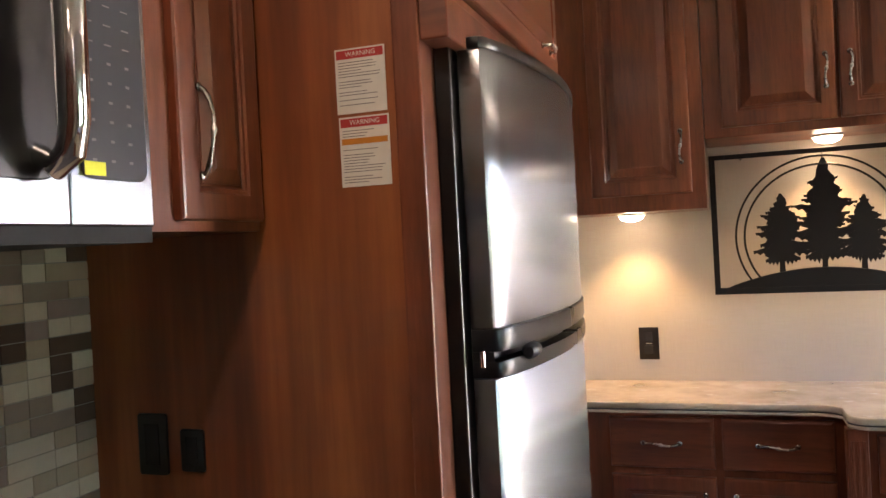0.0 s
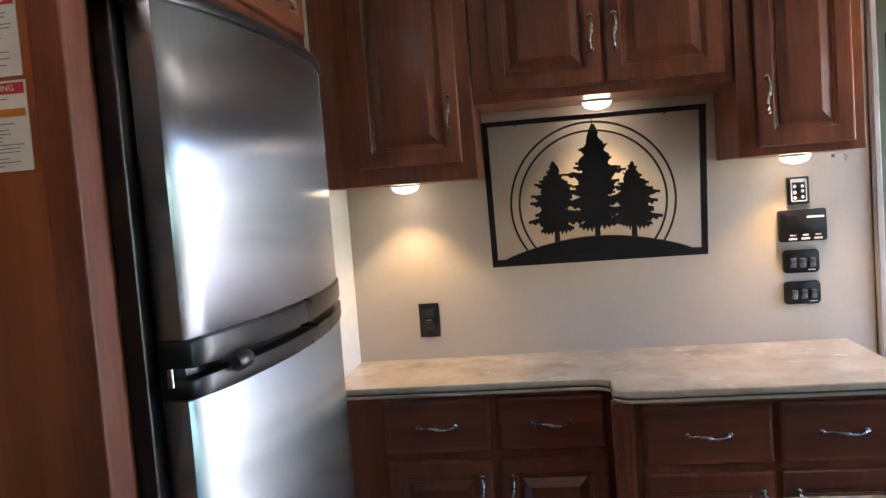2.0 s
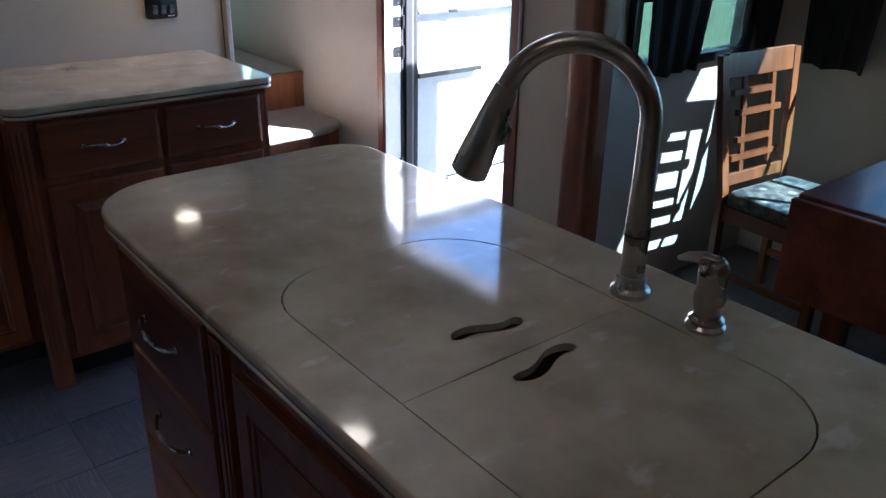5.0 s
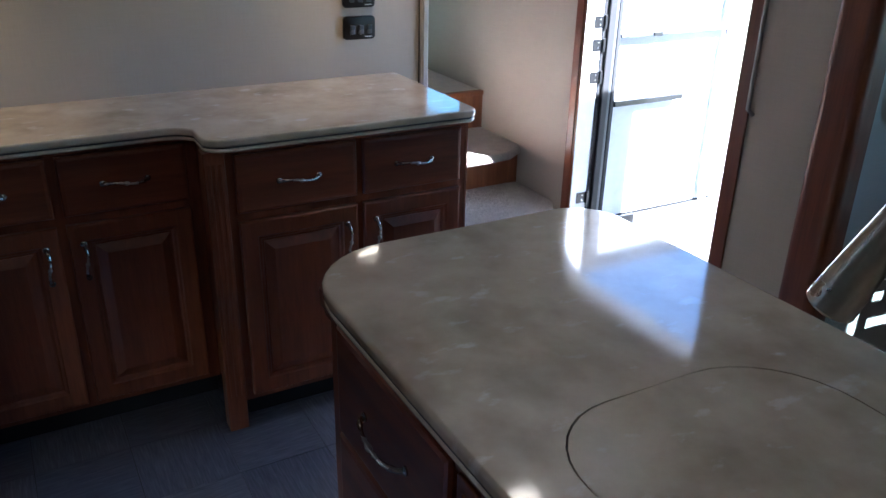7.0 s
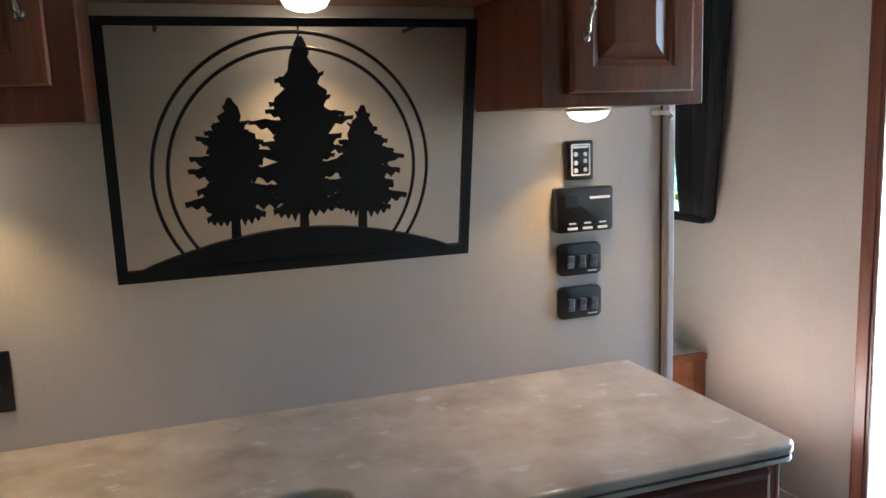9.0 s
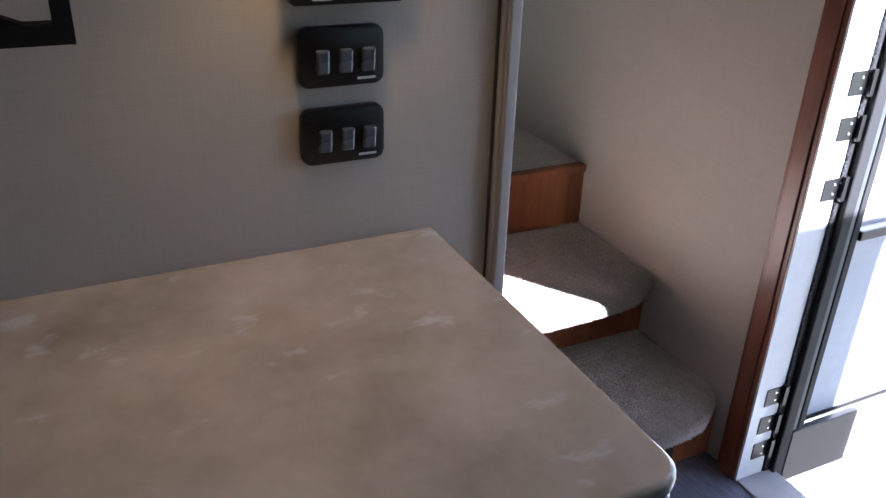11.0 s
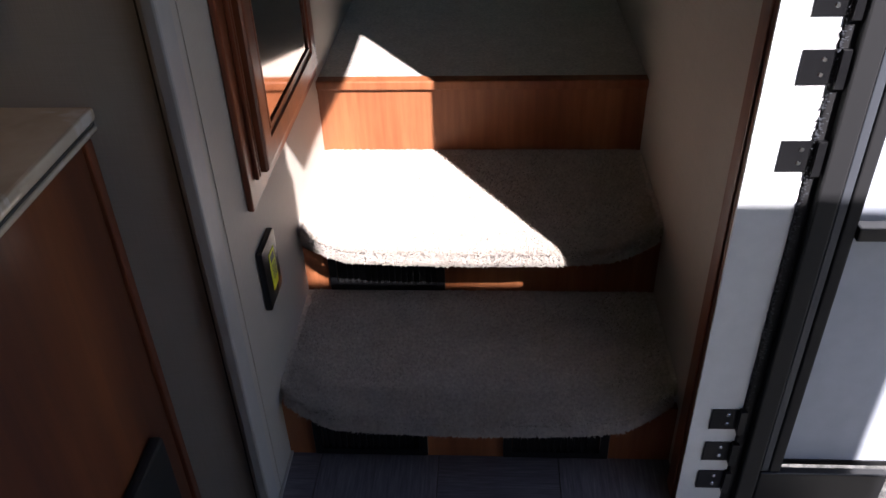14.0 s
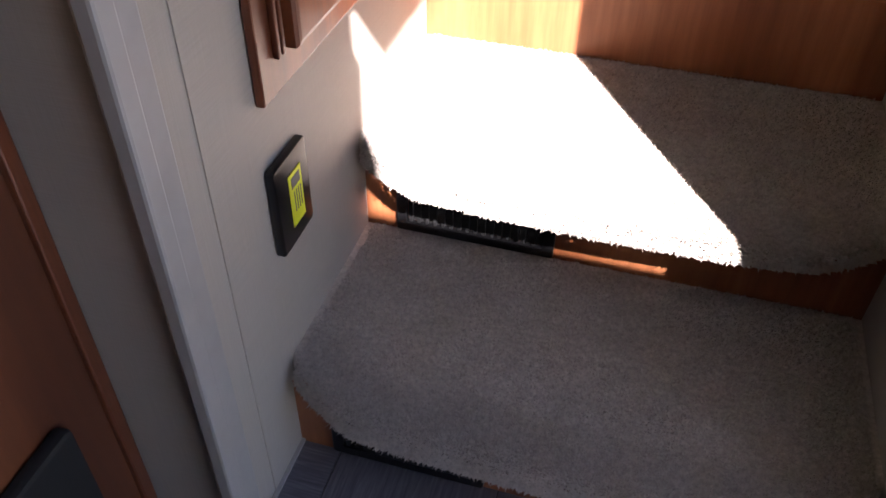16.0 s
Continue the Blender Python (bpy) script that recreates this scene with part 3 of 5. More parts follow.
def worktop(name, outline, label, hole=None):
    w = thing(name, pose(0, 0, 0), label, "countertop")
    part("slab", prism(bmesh.new(), outline, 0.888, 0.910, 0.007, 3, [hole] if hole else []), STONE, w, "", None, True, True)

    def inset(d):
        n, out = len(outline), []
        for k in range(n):
            p0, p1, p2 = Vector(outline[k - 1]), Vector(outline[k]), Vector(outline[(k + 1) % n])
            a, b = p1 - p0, p2 - p1
            m = Vector((a.y, -a.x)).normalized() + Vector((b.y, -b.x)).normalized()
            m.normalize()
            out.append((p1.x - m.x * d, p1.y - m.y * d))
        return out
    part("edge_band", prism(bmesh.new(), inset(0.004), 0.884, 0.888, holes=[hole] if hole else []), SEAM, w, "dark line below the edge")
    part("ogee_edge", prism(bmesh.new(), inset(0.002), 0.873, 0.884, 0.005, 3, [hole] if hole else []), STONE, w, "lower rounded edge of the worktop", None, True, True)
    return w


worktop("worktop", counter_outline(), "glossy beige marbled worktop with a curved step in its front edge")


def upper_unit(x0, x1, z0, z1, depth, doors, label):
    c = thing("wall_cabinet", pose((x0 + x1) / 2, -depth, z0), label, "cabinet", "wall cabinets over the worktop")
    w = x1 - x0
    part("body", boxes((-w / 2, w / 2, 0.0, depth - 0.002, 0.0, z1 - z0), bevel=0.002), CHERRY, c)
    for a, b, za, side in doors:
        dw, dh = b - a, z1 - za - 0.03
        raised_door(c, "door", dw, dh, pose((a + b) / 2 - (x0 + x1) / 2, 0, za - z0), (side * (dw / 2 - 0.03), 0.15, True))
    return c


UD = 0.33
upper_unit(XL + 0.002, -1.272, 1.53, CEIL - 0.003, UD, [(-1.64, -1.315, 1.585, 1)], "tall cherry wall cabinet with a raised-panel door")
upper_unit(-1.270, -0.497, 1.755, CEIL - 0.003, UD - 0.02, [(-1.215, -0.875, 1.785, 1), (-0.865, -0.525, 1.785, -1)], "short cherry wall cabinet with two doors over the wall art")
upper_unit(-0.495, -0.142, 1.53, CEIL - 0.003, UD, [(-0.445, -0.175, 1.555, -1)], "cherry wall cabinet with one raised-panel door over the switches")

for px, py, pz in PUCKS:
    p = thing("puck_light", pose(px, py, pz), "lit round puck light under a cherry cabinet", "cabinet light", "puck lights under the cabinets")
    bm = bmesh.new()
    lathe(bm, [(0.050, 0), (0.050, -0.006), (0.046, -0.008)], 24)
    part("rim", bm, WHITEVINYL, p, "white rim", None, True)
    bm = bmesh.new()
    lathe(bm, [(0.045, -0.0085), (0.038, -0.020), (0.020, -0.027), (0.008, -0.029)], 24)
    part("lens", bm, PUCKGLOW, p, "glowing frosted lens", None, True)
# fittings for the known downlight and the three added fill lamps
for cx, cy in CEILING_AND_FILL_LAMPS:
    p = thing("ceiling_and_fill_light", pose(cx, cy, CEIL), "lit ceiling downlight; one is reflected in the island, three are added fill", "ceiling light", "ceiling downlights")
    bm = bmesh.new()
    lathe(bm, [(0.075, 0), (0.075, -0.010), (0.066, -0.016)], 28)
    part("rim", bm, WHITEVINYL, p, "", None, True)
    bm = bmesh.new()
    lathe(bm, [(0.064, -0.017), (0.055, -0.022), (0.03, -0.024)], 28)
    part("lens", bm, PUCKGLOW, p, "", None, True)

# ---- refrigerator and its cabinet ----
FY0, FY1 = -1.625, -0.715


def fridge():
    f = thing("refrigerator", pose(0, 0, 0), "stainless steel refrigerator with black trim in a cherry cabinet", "refrigerator")
    part("case", boxes((-2.30, -1.692, FY0 - 0.035, FY1, 0.35, 1.845), bevel=0.004), BLACK, f, "black case")

    def plan(x_front, grow=0.0):
        pts = [(-1.688, FY0 - grow)]
        n = 18
        pts.append((-1.645, FY0 - grow))
        for k in range(n + 1):
            u = k / n
            y = FY0 + 0.008 + (FY1 - FY0 - 0.016) * u
            pts.append((x_front + 0.055 * (1 - (2 * u - 1) ** 2) + 0.004 * min(1, u * 12, (1 - u) * 12), y))
        pts.append((-1.65, FY1 + grow))
        pts.append((-1.688, FY1 + grow))
        return pts
    for name, z0, z1 in (("freezer_door", 1.292, 1.822), ("fridge_door", 0.40, 1.197)):
        d = part(name, prism(bmesh.new(), plan(-1.638), z0, z1, 0.003, 2), STEEL, f, "brushed steel door with a bowed front", None, True)
    part("top_cap", prism(bmesh.new(), plan(-1.635, 0.002), 1.8225, 1.846, 0.006, 2), BLACK, f, "black cap over the door", None, True)
    part("handle_band", prism(bmesh.new(), plan(-1.632, 0.001), 1.248, 1.2915, 0.003, 2), BLACK, f, "black strip under the freezer door", None, True)
    part("lower_band", prism(bmesh.new(), plan(-1.632, 0.001), 1.1975, 1.230, 0.003, 2), BLACK, f, "black strip over the lower door", None, True)
    part("handle", prism(bmesh.new(), plan(-1.665), 1.229, 1.249), BLACK, f, "dark grip recess between the doors")
    bm = bmesh.new()
    tube(bm, [(-1.60, FY0 + 0.09, 1.236), (-1.60, FY0 + 0.10, 1.236), (-1.598, FY0 + 0.135, 1.236), (-1.598, FY0 + 0.145, 1.236)], [0.010, 0.016, 0.016, 0.010], 14)
    part("latch", bm, KEYGREY, f, "grey latch button", None, True)
    part("hinge_pin", lathe(bmesh.new(), [(0.006, 0), (0.006, 0.03)], 10, (-1.665, FY0 - 0.012, 1.222)), CHROME, f, "", None, True)
    part("badge", boxes((-1.637, -1.634, FY1 - 0.06, FY1 - 0.035, 1.735, 1.755)), CHROME, f)
    return f


fridge()
c = thing("fridge_cabinet", pose(0, 0, 0), "tall cherry cabinet round the refrigerator with a plain orange-brown side panel", "cabinet")
part("side_panel", boxes((XW, -1.775, -1.73, -1.705, 0.0, CEIL - 0.003)), PANEL, c, "orange-brown wood-grain panel")
part("stile", boxes((-1.775, -1.722, -1.738, -1.66, 0.0, CEIL - 0.003), bevel=0.004), CHERRY, c, "cherry corner stile")
part("head_rail", boxes((-1.721, -1.668, -1.735, -0.69, 1.822, 1.8995), bevel=0.003), CHERRY_H, c)
part("far_stile", boxes((-1.76, -1.69, -0.69, -0.645, 0.0, CEIL - 0.003), bevel=0.004), CHERRY, c)
part("far_side", boxes((XW, -1.762, -0.69, -0.65, 0.0, CEIL - 0.003)), CHERRY, c)
part("upper_body", boxes((-1.721, -1.68, -1.735, -0.69, 1.90, CEIL - 0.003)), CHERRY, c)
raised_door(c, "door", 0.94, 0.42, pose(-1.68, -1.20, 1.925, 0, 0, 90), (0.30, 0.05, False), CHERRY_H, "wide raised-panel door over the refrigerator")
structure("wall_behind_fridge", boxes((XW - 0.1, XL - 0.06, -0.66, -0.44, 0.0, CEIL)), WHITEVINYL)

# ---- island ----
IX0, IX1, IY0, IY1 = -0.952, -0.292, -3.05, -1.35
island_outline = rounded(IX0, IX1, IY0, IY1, (0.05, 0.05, 0.10, 0.17), 8)
COVER = rounded(-0.862, -0.438, -2.69, -1.945, (0.10, 0.13, 0.15, 0.12), 8)
worktop("island_worktop", island_outline, "glossy beige marbled island worktop with rounded corners", COVER)
c = thing("island_cabinet", pose(0, 0, 0), "dark cherry kitchen island cabinet with drawers and raised-panel doors", "kitchen island")
part("body", boxes((IX0 + 0.045, IX0 + 0.065, IY0 + 0.05, IY1 - 0.055, 0.08, 0.866), (IX1 - 0.07, IX1 - 0.05, IY0 + 0.05, IY1 - 0.055, 0.08, 0.866),
                   (IX0 + 0.065, IX1 - 0.07, IY0 + 0.05, IY0 + 0.07, 0.08, 0.866), (IX0 + 0.065, IX1 - 0.07, IY1 - 0.075, IY1 - 0.055, 0.08, 0.866), (IX0 + 0.065, IX1 - 0.07, IY0 + 0.07, IY1 - 0.075, 0.08, 0.10)), CHERRY, c)
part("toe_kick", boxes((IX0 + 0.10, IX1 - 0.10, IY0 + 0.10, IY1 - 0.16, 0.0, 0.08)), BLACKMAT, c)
part("moulding", boxes((IX0 + 0.03, IX1 - 0.04, IY0 + 0.04, IY1 - 0.04, 0.83, 0.866), (IX0 + 0.036, IX1 - 0.045, IY0 + 0.045, IY1 - 0.046, 0.812, 0.832), bevel=0.004), CHERRY, c, "cherry moulding under the top")
for z in (0.615, 0.392, 0.169):
    drawer(c, 0.40, 0.215, pose(IX0 + 0.045, -1.67, z, 0, 0, -90), 0.15)
part("fluted_post", boxes((IX0 + 0.03, IX0 + 0.05, -1.935, -1.885, 0.08, 0.82), (IX0 + 0.026, IX0 + 0.031, -1.928, -1.918, 0.1, 0.80), (IX0 + 0.026, IX0 + 0.031, -1.912, -1.902, 0.1, 0.80), bevel=0.002), CHERRY, c, "fluted cherry post")
for y in (-2.20, -2.68):
    raised_door(c, "door", 0.45, 0.66, pose(IX0 + 0.045, y, 0.13, 0, 0, -90), (0.19 if y > -2.5 else -0.19, 0.55, True))


# ---- sink covers, sink, tap ----
SEAM_Y = -2.335


def cover_half(y0, y1, rs, holes, label):
    bm = prism(bmesh.new(), rounded(-0.860, -0.440, y0, y1, rs, 8), 0.898, 0.9096, holes=holes)
    return solid("sink_cover", bm, STONE, label, "sink cover", "covers over the double sink")


def s_hole(cx, cy, turn, length=0.118, wide=0.0125, flip=1.0):
    """A wavy finger slot with rounded ends."""
    spine = []
    n = 14
    for k in range(n + 1):
        u = k / n - 0.5
        spine.append(Vector((u * length, flip * 0.009 * math.sin(2 * math.pi * u))))
    left, right = [], []
    for k in range(n + 1):
        d = (spine[min(k + 1, n)] - spine[max(k - 1, 0)]).normalized()
        nrm = Vector((-d.y, d.x))
        w = wide * (0.86 + 0.14 * abs(math.cos(math.pi * k / n))) * math.sqrt(max(0.10, 1 - abs(2 * k / n - 1) ** 8))
        left.append(spine[k] + nrm * w)
        right.append(spine[k] - nrm * w)
    pts = right + list(reversed(left))
    c, s = math.cos(radians(turn)), math.sin(radians(turn))
    return [(cx + p.x * c - p.y * s, cy + p.x * s + p.y * c) for p in pts]


cover_half(SEAM_Y + 0.0004, -1.947, (0.001, 0.001, 0.15, 0.12), [s_hole(-0.655, -2.260, -4, flip=-0.95)], "beige marbled sink cover with a wavy finger slot")
cover_half(-2.688, SEAM_Y - 0.0004, (0.10, 0.13, 0.001, 0.001), [s_hole(-0.652, -2.373, 4, 0.125, flip=0.9)], "matching beige sink cover beside the tap, wavy slot")
solid("sink", boxes((-0.87, -0.862, -2.70, -1.94, 0.68, 0.8655), (-0.438, -0.43, -2.70, -1.94, 0.68, 0.8655), (-0.862, -0.438, -2.70, -2.692, 0.68, 0.8655),
                    (-0.862, -0.438, -1.945, -1.94, 0.68, 0.8655), (-0.87, -0.43, -2.70, -1.94, 0.67, 0.68)), HOLE, "sink bowl under the covers, shade put into its colour", "sink")

tap = thing("kitchen_tap", pose(-0.403, -2.310, 0.910), "brushed nickel gooseneck kitchen tap with a pull-down head", "tap")
bm = bmesh.new()
lathe(bm, [(0.031, 0), (0.031, 0.008), (0.027, 0.012), (0.024, 0.016), (0.024, 0.026), (0.021, 0.032)], 24)
part("base_ring", bm, NICKEL, tap, "", None, True)
# the neck leans towards the far end of the sink
dirn = Vector((-0.62, 0.785, 0)).normalized()
bm = bmesh.new()
pts, rr = [], []
for k in range(4):
    pts.append((0, 0, 0.028 + 0.08 * k))
    rr.append(0.019 if k < 2 else 0.0165)
R = 0.108
zc = 0.270
for k in range(21):
    a = math.pi * (k / 20) * 0.88
    p = dirn * (R - R * math.cos(a))
    pts.append((p.x, p.y, zc + R * math.sin(a)))
    rr.append(0.0158)
tube(bm, pts, rr, 18)
part("neck", bm, NICKEL, tap, "curved neck", None, True)
a = math.pi * 0.88
end = Vector(pts[-1])
tang = (dirn * math.sin(a) + Vector((0, 0, math.cos(a)))).normalized()
bm = bmesh.new()
tube(bm, [end + tang * d for d in (0.0, 0.004, 0.03, 0.078, 0.128, 0.146, 0.150)], [0.0175, 0.0185, 0.021, 0.025, 0.0285, 0.029, 0.024], 20)
part("spray_head", bm, NICKEL, tap, "flared spray head", None, True)
bm = bmesh.new()
tube(bm, [end + tang * 0.055 - dirn * 0.018, end + tang * 0.066 - dirn * 0.027, end + tang * 0.086 - dirn * 0.030, end + tang * 0.096 - dirn * 0.022], [0.005, 0.009, 0.009, 0.005], 10)
part("button", bm, PEWTER, tap, "", None, True)
bm = bmesh.new()
lathe(bm, [(0.0205, 0.098), (0.0205, 0.101)], 20)
part("collar", bm, SEAM, tap, "", None, True)

soap = thing("tap_lever", pose(-0.402, -2.446, 0.910), "brushed nickel single-lever mixer with a rounded body", "tap")
bm = bmesh.new()
lathe(bm, [(0.028, 0), (0.029, 0.005), (0.025, 0.010), (0.026, 0.015), (0.020, 0.020)], 24)
part("base_ring", bm, NICKEL, soap, "", None, True)
bm = bmesh.new()
lathe(bm, [(0.017, 0.018), (0.021, 0.035), (0.023, 0.05), (0.020, 0.066), (0.0205, 0.068), (0.0215, 0.085), (0.021, 0.096), (0.016, 0.105), (0.008, 0.108)], 24)
part("body", bm, NICKEL, soap, "", None, True)
bm = bmesh.new()
tube(bm, [(0.006, -0.006, 0.100), (-0.012, 0.012, 0.108), (-0.026, 0.026, 0.110), (-0.038, 0.036, 0.107)], [0.010, 0.010, 0.007, 0.003], 12)
part("lever", bm, NICKEL, soap, "", None, True)
part("mark", boxes((-0.0275, -0.0245, -0.004, 0.004, 0.088, 0.093)), BLACK, soap)

# ---- wall art ----


def wall_art():
    art = thing("wall_art", pose(-0.908, -0.105, 1.471, 10.5), "black cut-metal art of three pines in a double ring, tilted", "wall art")
    up = pose(0, 0, 0, 90)
    hw, hh, bar = 0.356, 0.2455, 0.013

    def flat(outline, depth0, depth1, holes=()):
        # outline in the picture's plane, laid against the wall
        bm = prism(bmesh.new(), outline, depth0, depth1, holes=holes)
        bm.transform(up)
        return bm
    part("frame", flat([(-hw, -hh), (hw, -hh), (hw, hh), (-hw, hh)], 0.001, 0.014, [[(-hw + bar * 1.5, -hh + bar * 1.7), (hw - bar * 1.5, -hh + bar * 1.7), (hw - bar * 1.5, hh - bar * 1.2), (-hw + bar * 1.5, hh - bar * 1.2)]]), ARTBLACK, art, "square black frame")
    hill = []
    n = 24
    for k in range(n + 1):
        u = k / n
        x = -0.315 + 0.63 * u
        hill.append((x, -hh + 0.020 + 0.066 * math.sin(math.pi * u) ** 0.85))
    hill = [(0.316, -hh + 0.012), ] + list(reversed(hill)) + [(-0.316, -hh + 0.012)]
    part("hill", flat(list(reversed(hill)), 0.002, 0.0128), ARTBLACK, art)
    for r in (0.268, 0.240):
        bm = bmesh.new()
        pts = []
        for k in range(61):
            a = radians(-37 + 254 * k / 60)
            pts.append((r * math.cos(a) - 0.010, -0.006, -0.048 + r * math.sin(a)))
        tube(bm, pts, 0.0036, 8)
        part("ring", bm, ARTBLACK, art, "thin ring", None, True)
    part("spire", boxes((-0.0015, 0.0015, -0.006, -0.003, 0.18, 0.235)), ARTBLACK, art)
    for x in (-0.25, 0.25):
        for z, reach in ((-hh + 0.012, 0.056), (hh - 0.008, 0.144)):
            part("standoff", tube(bmesh.new(), [(x, 0.0, z), (x, reach * 0.983, z - reach * 0.18)], 0.004, 8), ARTBLACK, art, "thin black stand-off rod")
    rng = random.Random(7)
    for tx, base, top, half in ((-0.132, -0.172, 0.092, 0.100), (0.002, -0.166, 0.203, 0.116), (0.122, -0.172, 0.072, 0.092)):
        verts, faces = [], []
        depth = [0.0062]

        def plate_of(ring):
            """One cut-out piece, 4 mm thick; each lies a hair above the last."""
            depth[0] += 0.00005
            i0, m, d = len(verts), len(ring), depth[0]
            verts.extend((x, -d, z) for x, z in ring)
            verts.extend((x, -d + 0.004, z) for x, z in ring)
            faces.append(tuple(range(i0, i0 + m)))
            faces.extend((i0 + k, i0 + (k + 1) % m, i0 + m + (k + 1) % m, i0 + m + k) for k in range(m))

        def limb(x0, z0, reach, rise, thick):
            """A bough with a ragged under edge that ends in a blunt, turned-up tip."""
            upper, lower = [], []
            n = 9
            for k in range(n + 1):
                u = k / n
                x = x0 + reach * u
                mid = z0 + rise * u * u - 0.10 * abs(reach) * u
                w = thick * (0.55 + 0.9 * math.sin(math.pi * min(1, u * 0.92 + 0.12))) * (1 - 0.35 * u)
                upper.append((x, mid + w * rng.uniform(0.75, 1.15)))
                lower.append((x - 0.004 * (reach > 0) + 0.002, mid - w * (0.35 + 0.9 * (k % 2)) * rng.uniform(0.7, 1.1)))
            plate_of(upper + list(reversed(lower)))

        H = top - (base + 0.045)
        tiers = 8
        for k in range(tiers):
            u = k / (tiers - 1)
            z = base + 0.045 + H * 0.90 * u
            w = half * np.interp(u, (0, 0.3, 0.6, 0.8, 1), (0.88, 1.0, 0.86, 0.60, 0.16)) * (1.0 if k % 3 == 1 else 0.84)
            for side in (-1, 1):
                reach = side * w * rng.uniform(0.82, 1.12) * (0.8 if k == 0 else 1)
                limb(tx, z + rng.uniform(-0.005, 0.005), reach, rng.uniform(0.004, 0.024) * (1 if u > 0.3 else 0.2), 0.0150 * (1 - 0.25 * u))
                if u < 0.85:
                    limb(tx, z + H / tiers * 0.5, reach * rng.uniform(0.55, 0.85), rng.uniform(0.006, 0.022), 0.0120)
        core = []
        for side in (1, -1):
            zs = range(27) if side > 0 else range(26, -1, -1)
            for k in zs:
                u = k / 26
                core.append((tx + side * (half * np.interp(u, (0, 0.3, 0.6, 0.8, 1), (0.40, 0.46, 0.38, 0.24, 0.03))) * rng.uniform(0.62, 1.45), base + 0.050 + (H + 0.004) * u))
        plate_of(core)
        plate_of([(tx - 0.010, base - 0.02), (tx + 0.010, base - 0.02), (tx + 0.007, base + 0.09), (tx - 0.007, base + 0.09)])
        me = bpy.data.meshes.new("tree")
        me.from_pydata(verts, [], faces)
        me.materials.append(ARTBLACK)
        ob = new("tree", me)
        ob.parent = art
        tagged(ob, label="black pine silhouette")


wall_art()

# ---- switches and controls on the art wall ----


def plate(name, x, z, w, h, d, mat, label, category, r=0.006, group=""):
    t = thing(name, pose(x, -0.001, z), label, category, group)
    bm = prism(bmesh.new(), rounded(-w / 2, w / 2, -h / 2, h / 2, r, 4), 0.0, d, min(0.003, d / 3), 2)
    bm.transform(pose(0, 0, 0, 90))
    part("plate", bm, mat, t, "", None, True)
    return t


for z in (1.177, 1.072):
    t = plate("light_switch", -0.243, z, 0.116, 0.078, 0.012, BLACK, "black plate with three rocker switches", "light switch", 0.014, "rocker switches by the steps")
    for k in (-1, 0, 1):
        bm = boxes((-0.009, 0.009, -0.019, -0.010, -0.016, 0.016), bevel=0.003)
        part("rocker", bm, ROCKER, t, "rocker with a bluish highlight put into its colour", pose(0.004 + k * 0.031, 0, -0.003, 8), False)
    part("print", boxes((0.02, 0.045, -0.0128, -0.0122, -0.031, -0.028)), PRINT, t)
t = plate("thermostat", -0.236, 1.297, 0.150, 0.106, 0.026, BLACK, "black wall thermostat with small white markings", "thermostat", 0.008)
part("display", boxes((-0.055, -0.02, -0.0275, -0.0262, 0.005, 0.035), bevel=0.0005), BLACK, t, "grey display")
for a in (-0.035, 0.005, 0.045):
    part("key", boxes((a - 0.013, a + 0.013, -0.029, -0.0262, -0.047, -0.041), bevel=0.001), PRINT, t, "pale key")
    part("print", boxes((a - 0.008, a + 0.010, -0.0268, -0.0262, -0.034, -0.030)), PRINT, t)
part("print", boxes((0.012, 0.066, -0.0268, -0.0262, 0.024, 0.030)), PRINT, t)
t = plate("fan_control", -0.244, 1.412, 0.070, 0.092, 0.018, BLACK, "small black fan control with silver-rimmed buttons", "fan control", 0.005)
bm = prism(bmesh.new(), rounded(-0.024, 0.026, -0.036, 0.038, 0.004, 3), 0.0184, 0.0196, holes=[rounded(-0.0205, 0.0225, -0.0325, 0.0345, 0.003, 3)])
bm.transform(pose(0, 0, 0, 90))
part("bezel", bm, PRINT, t, "silver rim")
for bx, bz in ((-0.012, 0.014), (-0.012, -0.006), (-0.012, -0.024), (0.013, 0.014), (0.013, -0.002), (0.013, -0.022)):
    bm = bmesh.new()
    lathe(bm, [(0.0058, 0.0), (0.005, 0.002)], 5 if bx > 0 else 14)
    bm.transform(pose(bx, -0.0184, bz, 90))
    part("button", bm, PRINT, t, "silver button", None, True)
part("print", boxes((-0.018, 0.020, -0.0192, -0.0184, 0.028, 0.033)), PRINT, t)
t = plate("power_socket", -1.508, 1.048, 0.072, 0.120, 0.006, BLACK, "black wall socket plate with two outlets", "power socket", 0.003)
for z in (0.024, -0.024):
    bm = prism(bmesh.new(), rounded(-0.017, 0.017, z - 0.017, z + 0.017, 0.006, 4), 0.006, 0.010, 0.001, 1)
    bm.transform(pose(0, 0, 0, 90))
    part("outlet", bm, BLACKMAT, t, "", None, True)
part("print", boxes((-0.010, 0.010, -0.0072, -0.0064, -0.001, 0.002)), PRINT, t)
# small latch hook under the end cabinet
bm = boxes((-0.222, -0.196, -0.30, -0.27, 1.510, 1.5195), bevel=0.002)
solid("cabinet_catch", bm, WHITEVINYL, "small white catch under the wall cabinet", "catch")
bm = bmesh.new()
tube(bm, [(-0.19, -0.285, 1.518), (-0.178, -0.285, 1.508), (-0.188, -0.285, 1.500)], 0.003, 8)
solid("cabinet_hook", bm, PEWTER, "small dark hook under the wall cabinet", "hook", smooth=True)

# ---- left side: labels, sockets, microwave, small cabinet, mosaic ----


